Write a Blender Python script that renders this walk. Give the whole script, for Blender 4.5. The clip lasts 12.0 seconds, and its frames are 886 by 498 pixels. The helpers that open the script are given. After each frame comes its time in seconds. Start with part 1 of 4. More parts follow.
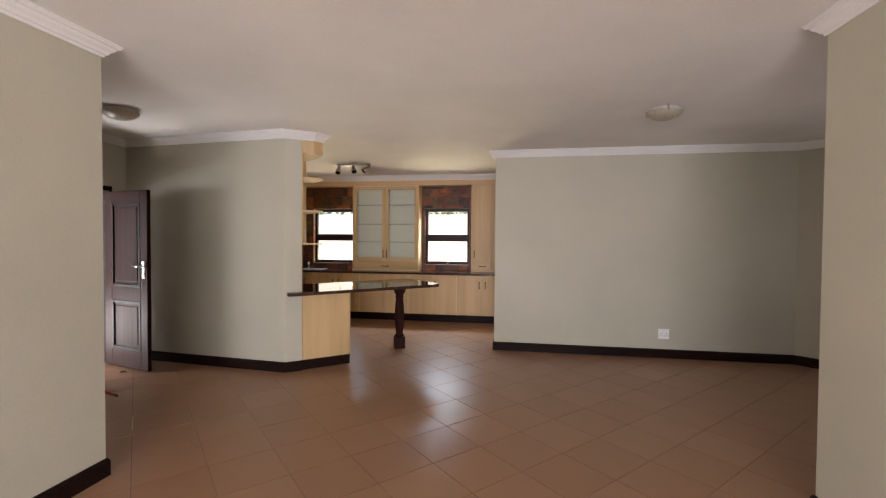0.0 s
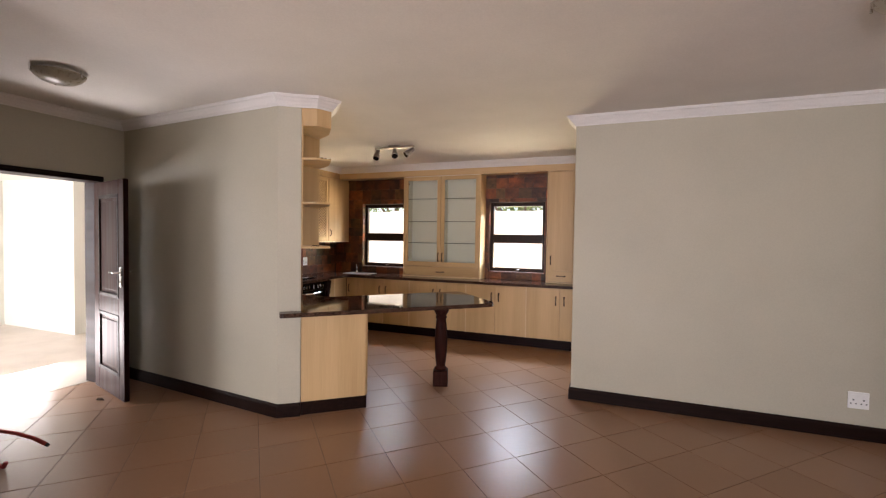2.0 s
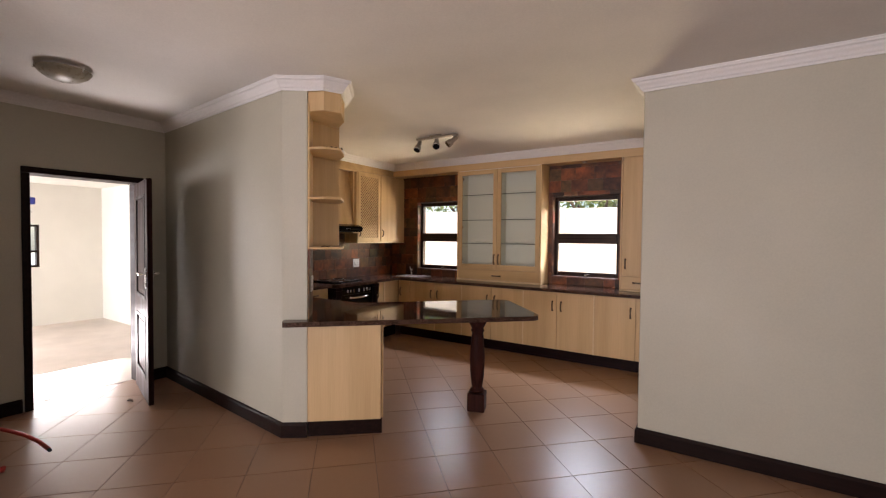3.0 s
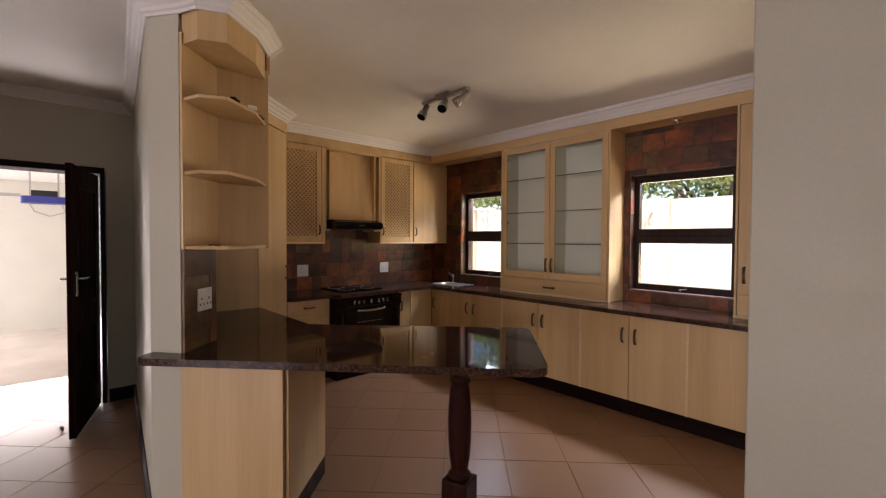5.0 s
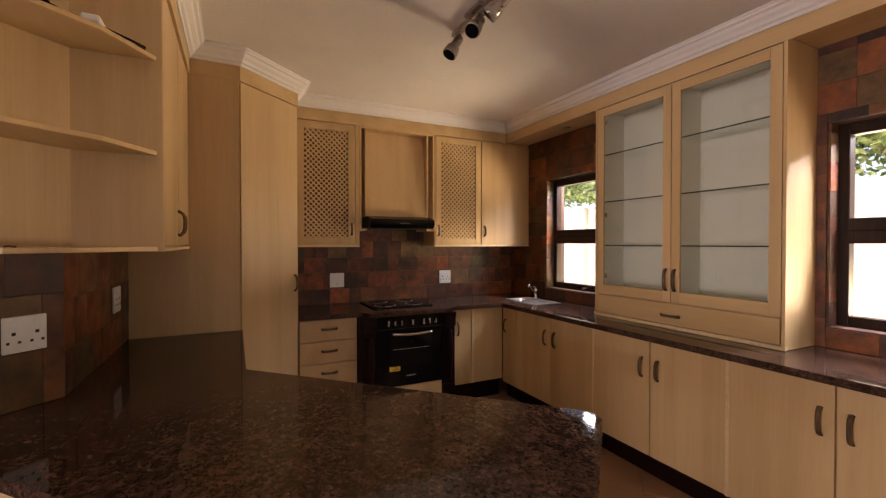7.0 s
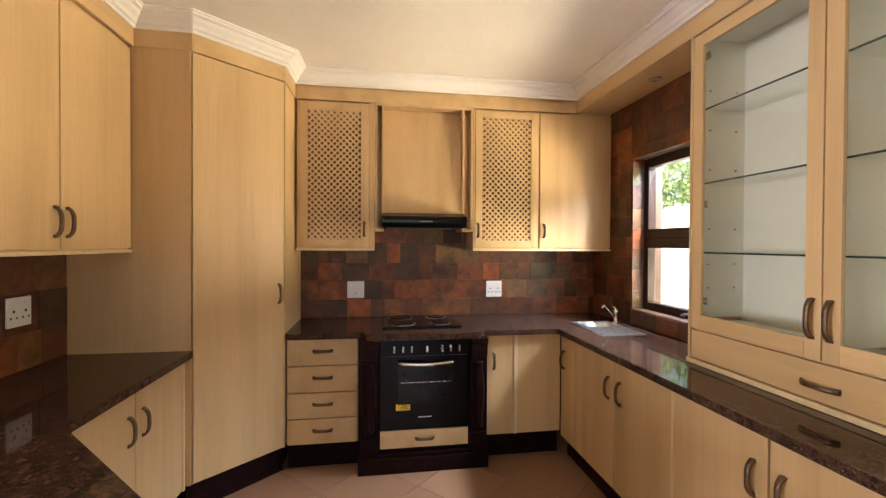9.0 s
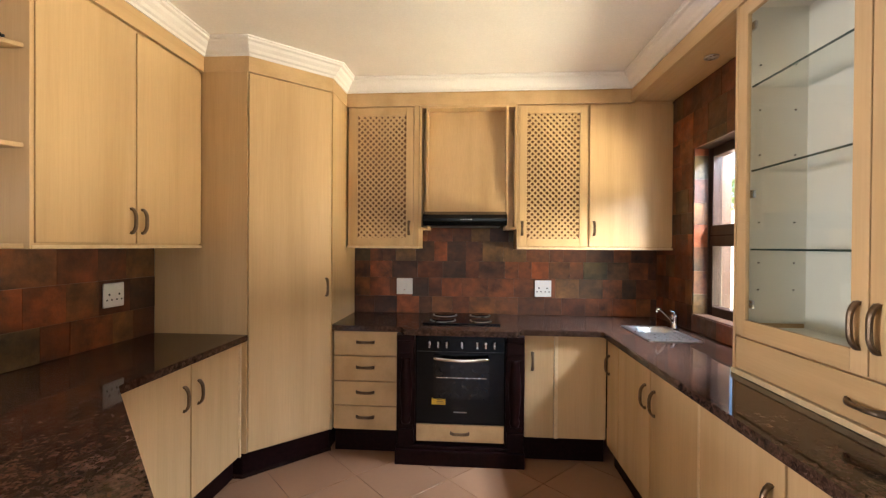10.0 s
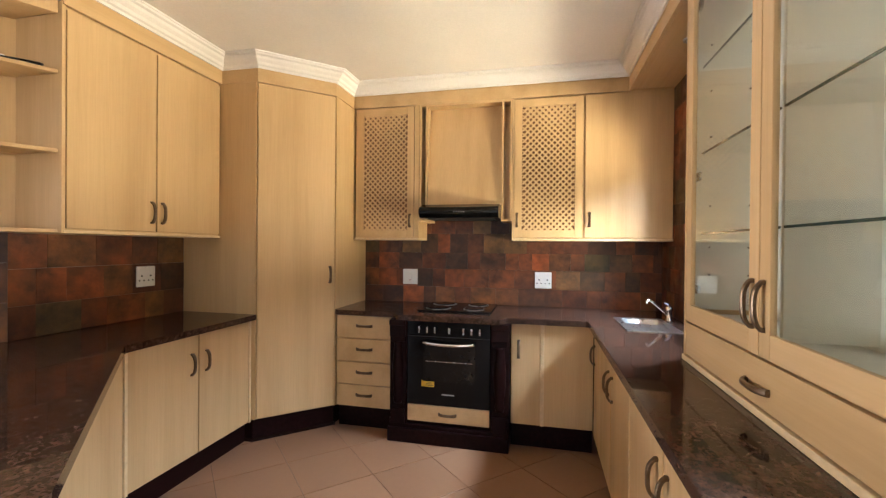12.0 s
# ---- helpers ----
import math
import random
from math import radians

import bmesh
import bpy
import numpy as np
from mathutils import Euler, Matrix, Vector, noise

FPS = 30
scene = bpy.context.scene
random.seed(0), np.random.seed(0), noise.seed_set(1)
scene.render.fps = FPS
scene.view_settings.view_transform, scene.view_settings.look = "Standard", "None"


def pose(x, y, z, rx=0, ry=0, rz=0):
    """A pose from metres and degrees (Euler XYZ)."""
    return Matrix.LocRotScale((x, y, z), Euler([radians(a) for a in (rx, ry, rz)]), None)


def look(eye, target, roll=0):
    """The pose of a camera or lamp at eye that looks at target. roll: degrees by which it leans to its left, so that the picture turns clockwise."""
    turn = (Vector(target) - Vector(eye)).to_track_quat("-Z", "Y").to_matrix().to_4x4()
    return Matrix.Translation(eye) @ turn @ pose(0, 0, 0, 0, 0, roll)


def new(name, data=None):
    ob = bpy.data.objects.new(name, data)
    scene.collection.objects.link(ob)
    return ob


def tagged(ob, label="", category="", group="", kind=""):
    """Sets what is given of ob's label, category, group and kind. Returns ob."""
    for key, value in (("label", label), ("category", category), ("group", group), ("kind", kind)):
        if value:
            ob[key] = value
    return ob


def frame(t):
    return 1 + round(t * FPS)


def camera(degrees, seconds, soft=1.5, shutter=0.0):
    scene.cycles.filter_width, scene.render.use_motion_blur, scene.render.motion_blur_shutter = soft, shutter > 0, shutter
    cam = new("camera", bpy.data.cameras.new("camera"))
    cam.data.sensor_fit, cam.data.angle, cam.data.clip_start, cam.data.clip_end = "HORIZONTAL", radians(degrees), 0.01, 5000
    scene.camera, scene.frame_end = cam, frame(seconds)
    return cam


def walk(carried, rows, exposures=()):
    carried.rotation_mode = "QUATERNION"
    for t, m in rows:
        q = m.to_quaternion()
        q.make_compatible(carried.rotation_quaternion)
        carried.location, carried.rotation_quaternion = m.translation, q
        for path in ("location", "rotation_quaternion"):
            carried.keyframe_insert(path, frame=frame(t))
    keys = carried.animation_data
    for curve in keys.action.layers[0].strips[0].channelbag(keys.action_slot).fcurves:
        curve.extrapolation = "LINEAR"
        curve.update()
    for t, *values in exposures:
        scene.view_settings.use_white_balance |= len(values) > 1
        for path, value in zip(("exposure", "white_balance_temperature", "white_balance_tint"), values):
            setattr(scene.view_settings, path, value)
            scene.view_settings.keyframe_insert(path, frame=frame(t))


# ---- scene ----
cam = camera(92.1, 12.0, soft=1.25)
PATH = [
    (0, (0.713, 0.783, 1.542), (0.392, 2.756, 1.496), 0.4),
    (0.5, (0.684, 1.185, 1.573), (0.339, 3.155, 1.517), 0.8),
    (1, (0.677, 1.602, 1.595), (0.285, 3.562, 1.535), 0.8),
    (1.5, (0.744, 2.004, 1.569), (0.211, 3.93, 1.516), 0.6),
    (2, (0.777, 2.4, 1.583), (0.06, 4.266, 1.526), 0.8),
    (2.5, (0.858, 2.796, 1.569), (-0.054, 4.575, 1.518), 0.4),
    (3, (0.97, 3.218, 1.567), (-0.116, 4.896, 1.512), 0.5),
    (3.2, (0.994, 3.396, 1.556), (-0.153, 5.033, 1.504), 0.3),
    (4.8, (0.911, 4.778, 1.501), (-0.531, 6.164, 1.465), 0.2),
    (5, (0.86, 4.926, 1.526), (-0.616, 6.274, 1.479), 0.3),
    (5.5, (0.71, 5.264, 1.546), (-0.853, 6.512, 1.502), 0.2),
    (6, (0.55, 5.588, 1.531), (-1.106, 6.71, 1.493), 0.3),
    (6.5, (0.374, 5.918, 1.518), (-1.367, 6.901, 1.483), 0.2),
    (7, (0.161, 6.211, 1.496), (-1.637, 7.088, 1.47), -0.0),
    (7.2, (0.08, 6.317, 1.482), (-1.737, 7.153, 1.456), 0.0),
    (8.8, (-0.404, 7.16, 1.528), (-2.367, 7.538, 1.496), 0.3),
    (9, (-0.436, 7.259, 1.516), (-2.412, 7.563, 1.493), 0.3),
    (9.5, (-0.461, 7.469, 1.504), (-2.46, 7.537, 1.484), 0.3),
    (10, (-0.384, 7.656, 1.485), (-2.379, 7.518, 1.471), 0.4),
    (10.5, (-0.317, 7.852, 1.482), (-2.296, 7.559, 1.468), 0.4),
    (11, (-0.302, 8.029, 1.457), (-2.262, 7.63, 1.44), 0.6),
    (11.5, (-0.313, 8.151, 1.425), (-2.265, 7.715, 1.414), 0.5),
    (12, (-0.312, 8.211, 1.414), (-2.262, 7.767, 1.402), 0.5),
]
walk(cam, [(t, look(eye, target, roll)) for t, eye, target, roll in PATH],
     exposures=[(0.0, 1.12, 6150, 13), (1.0, 1.2, 6250, 15), (3.0, 1.0, 6400, 20), (5.0, 0.62, 6450, 22), (7.0, 1.0, 7000, 26), (9.0, 2.1, 6200, 13), (12.0, 2.2, 5900, 11)])

# ---- light ----
world = bpy.data.worlds.new("sky")
scene.world = world
world.use_nodes = True
wn = world.node_tree
sky = wn.nodes.new("ShaderNodeTexSky")
sky.sky_type, sky.sun_disc = "NISHITA", False
sky.sun_elevation, sky.sun_rotation = radians(58), radians(160)
wn.links.new(sky.outputs[0], wn.nodes["Background"].inputs[0])
wn.nodes["Background"].inputs[1].default_value = 0.15


def lamp(name, kind, m, energy, colour, size=(1, 1), angle=0.0):
    data = bpy.data.lights.new(name, kind)
    data.energy, data.color = energy, colour
    if kind == "AREA":
        data.shape, data.size, data.size_y = "RECTANGLE", size[0], size[1]
    else:
        data.angle = angle
    ob = new(name, data)
    ob.matrix_world = m
    return ob


# the sun stands high behind the walker's start, the sky's light comes in at the openings
lamp("sun", "SUN", look((2.0, -5.0, 9.0), (0.5, 0.0, 0.0)), 5.0, (1.0, 0.95, 0.88), angle=radians(0.5))
lamp("patio_door_daylight", "AREA", look((0.7, -3.45, 1.1), (-1.6, 2.0, 1.15)), 160.0, (0.98, 0.96, 0.985), (2.7, 2.1))
lamp("garage_door_daylight", "AREA", look((-6.4, 0.1, 1.15), (-8.4, 4.6, 0.8)), 55.0, (1.0, 0.98, 0.96), (3.8, 2.1))
lamp("window_daylight", "AREA", look((-2.94, 9.64, 2.45), (-2.94, 7.5, 1.45)), 74.0, (0.82, 0.91, 1.0), (0.95, 0.45))
lamp("window_daylight", "AREA", look((-0.58, 9.64, 2.45), (-1.0, 7.5, 1.5)), 115.0, (0.82, 0.91, 1.0), (0.95, 0.45))
lamp("yard_bounce", "AREA", look((-1.8, 12.3, 0.45), (-1.8, 9.0, 1.75)), 325.0, (1.0, 0.85, 0.54), (5.6, 1.3))
# added fill lamp, set to throw light through the doorway onto the partition
lamp("garage_west_fill", "AREA", look((-8.66, 2.7, 1.36), (-2.6, 5.4, 1.2)), 170.0, (0.98, 0.98, 0.98), (2.4, 1.7))
# added fill lamp for the dining room; no window is known on this side
lamp("dining_east_fill", "AREA", look((5.28, 4.0, 1.6), (0.0, 4.6, 1.4)), 5.0, (0.97, 0.97, 1.0), (1.2, 1.1))
lamp("garage_floor_bounce", "AREA", look((-5.4, 4.75, 0.08), (-2.2, 4.75, 2.9)), 60.0, (1.0, 0.95, 0.90), (1.5, 1.2))

# ---- materials ----


def nodes_of(name):
    m = bpy.data.materials.new(name)
    m.use_nodes = True
    t = m.node_tree
    return m, t, t.nodes["Principled BSDF"]


def add(t, kind, **inputs):
    n = t.nodes.new("ShaderNode" + kind)
    for key, value in inputs.items():
        n.inputs[key.replace("_", " ")].default_value = value
    return n


def ramp(t, source, stops):
    r = t.nodes.new("ShaderNodeValToRGB")
    e = r.color_ramp.elements
    while len(e) < len(stops):
        e.new(0.5)
    for k, (at, c) in zip(e, stops):
        k.position, k.color = at, (*c, 1)
    t.links.new(source, r.inputs[0])
    return r


def coords(t, scale, spread=0.0, world_space=False):
    """Texture coordinates in metres, shifted from object to object by spread."""
    if world_space:
        src = t.nodes.new("ShaderNodeNewGeometry").outputs["Position"]
    else:
        src = t.nodes.new("ShaderNodeTexCoord").outputs["Object"]
    if spread:
        info = t.nodes.new("ShaderNodeObjectInfo")
        mul = t.nodes.new("ShaderNodeMath")
        mul.operation = "MULTIPLY"
        mul.inputs[1].default_value = spread
        t.links.new(info.outputs["Random"], mul.inputs[0])
        plus = t.nodes.new("ShaderNodeVectorMath")
        t.links.new(src, plus.inputs[0])
        t.links.new(mul.outputs[0], plus.inputs[1])
        src = plus.outputs[0]
    mp = t.nodes.new("ShaderNodeMapping")
    mp.inputs["Scale"].default_value = scale
    t.links.new(src, mp.inputs[0])
    return mp.outputs[0]


def noise_at(t, vec, scale, detail=4.0, rough=0.55):
    n = add(t, "TexNoise", Scale=scale, Detail=detail, Roughness=rough)
    t.links.new(vec, n.inputs["Vector"])
    return n.outputs["Fac"]


def mixed(t, fac, a, b, blend="MIX"):
    m = t.nodes.new("ShaderNodeMix")
    m.data_type, m.blend_type = "RGBA", blend
    if isinstance(fac, float):
        m.inputs[0].default_value = fac
    else:
        t.links.new(fac, m.inputs[0])
    for k, v in ((6, a), (7, b)):
        if isinstance(v, tuple):
            m.inputs[k].default_value = (*v, 1)
        else:
            t.links.new(v, m.inputs[k])
    return m.outputs[2]


def bump(t, p, height, strength, distance=0.002):
    b = add(t, "Bump", Strength=strength, Distance=distance)
    t.links.new(height, b.inputs["Height"])
    t.links.new(b.outputs[0], p.inputs["Normal"])


def paint(name, colour, rough, grain=0.06, blotch=0.05, bumpy=0.12):
    m, t, p = nodes_of(name)
    v = coords(t, (1, 1, 1), world_space=True)
    dark = tuple(c * (1 - blotch) for c in colour)
    light = tuple(min(1, c * (1 + blotch)) for c in colour)
    r = ramp(t, noise_at(t, v, 1.3, 5), [(0.3, dark), (0.7, light)])
    fine = ramp(t, noise_at(t, v, 90, 3), [(0.3, (1 - grain,) * 3), (0.7, (1, 1, 1))])
    t.links.new(mixed(t, 1.0, r.outputs[0], fine.outputs[0], "MULTIPLY"), p.inputs["Base Color"])
    rr = ramp(t, noise_at(t, v, 4, 4), [(0.3, (rough * 0.85,) * 3), (0.7, (min(1, rough * 1.1),) * 3)])
    t.links.new(rr.outputs[0], p.inputs["Roughness"])
    bump(t, p, noise_at(t, v, 130, 3), bumpy)
    return m


def laminate(name, colour, rough=0.42, along=2):
    """Oak-look laminate with fine pores along one axis."""
    m, t, p = nodes_of(name)
    stretch = [34.0, 34.0, 34.0]
    stretch[along] = 1.2
    v = coords(t, stretch, spread=40.0)
    slow = [6.0, 6.0, 6.0]
    slow[along] = 0.35
    w = coords(t, slow, spread=40.0)
    dark = tuple(c * k for c, k in zip(colour, (0.86, 0.83, 0.77)))
    light = tuple(min(1, c * 1.07) for c in colour)
    wide = ramp(t, noise_at(t, w, 1.0, 4), [(0.32, dark), (0.55, colour), (0.75, light)])
    fine = ramp(t, noise_at(t, v, 3.0, 6, 0.7), [(0.30, (0.91, 0.885, 0.85)), (0.60, (1, 1, 1))])
    t.links.new(mixed(t, 0.75, wide.outputs[0], fine.outputs[0], "MULTIPLY"), p.inputs["Base Color"])
    rr = ramp(t, noise_at(t, v, 2.0), [(0.3, (rough * 0.9,) * 3), (0.7, (rough * 1.2,) * 3)])
    t.links.new(rr.outputs[0], p.inputs["Roughness"])
    bump(t, p, noise_at(t, v, 3.0, 5), 0.08, 0.001)
    return m


def dark_wood(name, colour, rough=0.3, along=2, shine=0.18):
    m, t, p = nodes_of(name)
    p.inputs["Specular IOR Level"].default_value = shine
    stretch = [18.0, 18.0, 18.0]
    stretch[along] = 1.0
    v = coords(t, stretch, spread=20.0)
    r = ramp(t, noise_at(t, v, 2.0, 6, 0.65), [(0.25, tuple(c * 0.45 for c in colour)), (0.55, colour), (0.8, tuple(c * 1.6 for c in colour))])
    t.links.new(r.outputs[0], p.inputs["Base Color"])
    rr = ramp(t, noise_at(t, v, 1.0), [(0.3, (rough * 0.8,) * 3), (0.7, (rough * 1.3,) * 3)])
    t.links.new(rr.outputs[0], p.inputs["Roughness"])
    bump(t, p, noise_at(t, v, 2.0, 5), 0.06, 0.001)
    return m


def plain(name, colour, rough, metal=0.0, wear=0.12, shine=0.5):
    m, t, p = nodes_of(name)
    p.inputs["Specular IOR Level"].default_value = shine
    v = coords(t, (1, 1, 1), spread=7.0)
    n = noise_at(t, v, 35, 5)
    r = ramp(t, n, [(0.3, tuple(c * (1 - wear) for c in colour)), (0.7, tuple(min(1, c * (1 + wear * 0.5)) for c in colour))])
    t.links.new(r.outputs[0], p.inputs["Base Color"])
    rr = ramp(t, n, [(0.3, (rough * 0.8,) * 3), (0.7, (min(1, rough * 1.25),) * 3)])
    t.links.new(rr.outputs[0], p.inputs["Roughness"])
    p.inputs["Metallic"].default_value = metal
    return m


def stone_tile():
    """Glazed beige-brown floor tile, each a little different, faintly cloudy."""
    m, t, p = nodes_of("floor_tile_glaze")
    p.inputs["Specular IOR Level"].default_value = 0.34
    v = coords(t, (1, 1, 1), world_space=True)
    info = t.nodes.new("ShaderNodeObjectInfo")
    each = ramp(t, info.outputs["Random"], [(0.0, (0.290, 0.160, 0.091)), (0.5, (0.305, 0.170, 0.098)), (1.0, (0.320, 0.181, 0.106))])
    cloud = ramp(t, noise_at(t, v, 30, 3, 0.5), [(0.2, (0.95, 0.945, 0.94)), (0.8, (1.0, 1.0, 1.0))])
    t.links.new(mixed(t, 1.0, each.outputs[0], cloud.outputs[0], "MULTIPLY"), p.inputs["Base Color"])
    rr = ramp(t, noise_at(t, v, 2, 2), [(0.0, (0.295,) * 3), (1.0, (0.305,) * 3)])
    t.links.new(rr.outputs[0], p.inputs["Roughness"])
    return m


def slate():
    """Riven slate, from rust and ochre to olive and charcoal, sealed to a low gloss."""
    m, t, p = nodes_of("riven_slate")
    v = coords(t, (1, 1, 1), spread=50.0)
    info = t.nodes.new("ShaderNodeObjectInfo")
    each = ramp(t, info.outputs["Random"], [(0.0, (0.070, 0.030, 0.016)), (0.18, (0.22, 0.062, 0.018)), (0.34, (0.115, 0.045, 0.020)),
                                            (0.50, (0.31, 0.095, 0.026)), (0.64, (0.21, 0.125, 0.045)), (0.76, (0.095, 0.042, 0.020)),
                                            (0.88, (0.42, 0.115, 0.030)), (1.0, (0.110, 0.095, 0.045))])
    tone = ramp(t, noise_at(t, v, 7, 8, 0.66), [(0.28, (0.16, 0.14, 0.12)), (0.46, (0.60, 0.54, 0.46)), (0.62, (1.0, 0.86, 0.66)), (0.78, (1.4, 1.05, 0.66))])
    stain = ramp(t, noise_at(t, v, 3.2, 4), [(0.42, (1, 1, 1)), (0.66, (0.48, 0.47, 0.50))])
    c = mixed(t, 1.0, each.outputs[0], tone.outputs[0], "MULTIPLY")
    t.links.new(mixed(t, 1.0, c, stain.outputs[0], "MULTIPLY"), p.inputs["Base Color"])
    rr = ramp(t, noise_at(t, v, 12, 5), [(0.3, (0.40,) * 3), (0.7, (0.62,) * 3)])
    t.links.new(rr.outputs[0], p.inputs["Roughness"])
    bump(t, p, noise_at(t, v, 22, 7, 0.65), 0.6, 0.005)
    return m


def granite():
    """Polished dark stone: brown flecks of two sizes on near-black, with cloudy patches."""
    m, t, p = nodes_of("polished_brown_granite")
    p.inputs["Specular IOR Level"].default_value = 0.20
    v = coords(t, (1, 1, 1), world_space=True)
    warp = add(t, "TexNoise", Scale=40.0, Detail=3.0)
    t.links.new(v, warp.inputs["Vector"])
    bent = t.nodes.new("ShaderNodeVectorMath")
    bent.operation = "MULTIPLY_ADD"
    bent.inputs[1].default_value = (0.022, 0.022, 0.022)
    t.links.new(warp.outputs["Color"], bent.inputs[0])
    t.links.new(v, bent.inputs[2])
    tones = []
    for size in (85.0, 190.0):
        vor = add(t, "TexVoronoi", Scale=size, Randomness=1.0)
        t.links.new(bent.outputs[0], vor.inputs["Vector"])
        sep = t.nodes.new("ShaderNodeSeparateColor")
        t.links.new(vor.outputs["Color"], sep.inputs[0])
        tones.append(ramp(t, sep.outputs[0], [(0.0, (0.018, 0.011, 0.008)), (0.42, (0.044, 0.024, 0.018)), (0.65, (0.080, 0.045, 0.032)),
                                              (0.86, (0.098, 0.056, 0.041)), (1.0, (0.140, 0.090, 0.068))]).outputs[0])
    grain = mixed(t, 0.45, tones[0], tones[1])
    patch = ramp(t, noise_at(t, v, 13, 7, 0.72), [(0.3, (0.34, 0.30, 0.28)), (0.5, (0.9, 0.84, 0.8)), (0.7, (1.35, 1.2, 1.1))])
    t.links.new(mixed(t, 1.0, grain, patch.outputs[0], "MULTIPLY"), p.inputs["Base Color"])
    rr = ramp(t, noise_at(t, v, 45, 5), [(0.3, (0.03,) * 3), (0.75, (0.07,) * 3)])
    t.links.new(rr.outputs[0], p.inputs["Roughness"])
    bump(t, p, noise_at(t, v, 60, 4), 0.012, 0.002)
    return m


def clear_glass(name, tint, gloss=0.02):
    """A thin pane: clear with a faint tint, and a mirror at grazing sight."""
    m, t, p = nodes_of(name)
    t.nodes.remove(p)
    see = add(t, "BsdfTransparent", Color=(*tint, 1))
    shine = add(t, "BsdfGlossy", Color=(1, 1, 1, 1), Roughness=gloss)
    lay = add(t, "LayerWeight", Blend=0.5)
    power = t.nodes.new("ShaderNodeMath")
    power.operation = "POWER"
    power.inputs[1].default_value = 4.0
    t.links.new(lay.outputs["Facing"], power.inputs[0])
    lift = t.nodes.new("ShaderNodeMath")
    lift.operation = "MULTIPLY_ADD"
    lift.inputs[1].default_value, lift.inputs[2].default_value = 0.6, 0.03
    t.links.new(power.outputs[0], lift.inputs[0])
    mix = t.nodes.new("ShaderNodeMixShader")
    t.links.new(lift.outputs[0], mix.inputs[0])
    t.links.new(see.outputs[0], mix.inputs[1])
    t.links.new(shine.outputs[0], mix.inputs[2])
    t.links.new(mix.outputs[0], t.nodes["Material Output"].inputs["Surface"])
    return m


def foliage():
    m, t, p = nodes_of("leaf_green")
    g = t.nodes.new("ShaderNodeNewGeometry")
    r = ramp(t, g.outputs["Random Per Island"], [(0.0, (0.15, 0.21, 0.06)), (0.5, (0.25, 0.33, 0.10)), (1.0, (0.36, 0.42, 0.17))])
    t.links.new(r.outputs[0], p.inputs["Base Color"])
    p.inputs["Roughness"].default_value = 0.45
    thin = t.nodes.new("ShaderNodeBsdfTranslucent")
    t.links.new(r.outputs[0], thin.inputs["Color"])
    both = t.nodes.new("ShaderNodeMixShader")
    both.inputs[0].default_value = 0.4
    t.links.new(p.outputs[0], both.inputs[1])
    t.links.new(thin.outputs[0], both.inputs[2])
    t.links.new(both.outputs[0], t.nodes["Material Output"].inputs["Surface"])
    return m


WALL = paint("greige_wall_paint", (0.488, 0.452, 0.352), 0.55)
CEIL = paint("ceiling_paint", (0.82, 0.782, 0.732), 0.8, bumpy=0.2)
TRIM = paint("cornice_paint", (0.82, 0.79, 0.76), 0.6, bumpy=0.05)
GARAGE = paint("garage_wall_paint", (0.74, 0.725, 0.66), 0.7)
SKIRT = dark_wood("dark_skirting_wood", (0.015, 0.0065, 0.0048), 0.42, along=0, shine=0.08)
KICK = dark_wood("dark_plinth_wood", (0.012, 0.0035, 0.0035), 0.40, along=0, shine=0.09)
MAHOG = dark_wood("mahogany", (0.034, 0.0110, 0.0078), 0.40, shine=0.04)
FRAMEW = dark_wood("window_frame_wood", (0.026, 0.013, 0.009), 0.35)
OAK = laminate("oak_laminate", (0.61, 0.415, 0.205))
OAKH = laminate("oak_laminate_lying", (0.61, 0.415, 0.205), along=0)
EDGE = plain("pale_edge_band", (0.70, 0.53, 0.30), 0.45)
WHITE = plain("white_melamine", (0.83, 0.80, 0.71), 0.4, wear=0.05)
PLASTIC = plain("white_plastic", (0.82, 0.81, 0.78), 0.35, wear=0.04)
HOLE = plain("socket_slot", (0.02, 0.02, 0.02), 0.6)
BRONZE = plain("antique_bronze", (0.17, 0.115, 0.07), 0.38, 0.85, wear=0.35)
STEEL = plain("brushed_steel", (0.62, 0.61, 0.59), 0.25, 1.0)
CHROME = plain("chrome", (0.78, 0.78, 0.78), 0.08, 1.0, wear=0.04)
NICKEL = plain("satin_nickel", (0.42, 0.38, 0.34), 0.3, 1.0)
BLACK = plain("black_enamel", (0.005, 0.005, 0.0055), 0.16, wear=0.05, shine=0.2)
OVENGLASS = plain("dark_oven_glass", (0.008, 0.008, 0.008), 0.08, wear=0.2, shine=0.3)
YELLOW = plain("yellow_sticker", (0.75, 0.47, 0.03), 0.5)
BOWL = plain("frosted_lamp_glass", (0.38, 0.34, 0.26), 0.3, wear=0.08)
RED = plain("red_enamel", (0.32, 0.025, 0.018), 0.3, wear=0.25)
REDHOSE = plain("red_rubber", (0.40, 0.035, 0.025), 0.5, wear=0.3)
BLUE = plain("blue_plastic", (0.035, 0.05, 0.30), 0.4)
GREY = plain("grey_plastic", (0.45, 0.45, 0.44), 0.5)
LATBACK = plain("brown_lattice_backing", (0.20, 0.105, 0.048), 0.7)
GREYDARK = plain("dark_filter_mesh", (0.02, 0.02, 0.02), 0.5)
GROUT = paint("brown_grout", (0.19, 0.12, 0.08), 0.8)
SINKSTEEL = plain("satin_sink_steel", (0.74, 0.74, 0.74), 0.32, 1.0)
TILE, SLATE, GRANITE, LEAF = stone_tile(), slate(), granite(), foliage()
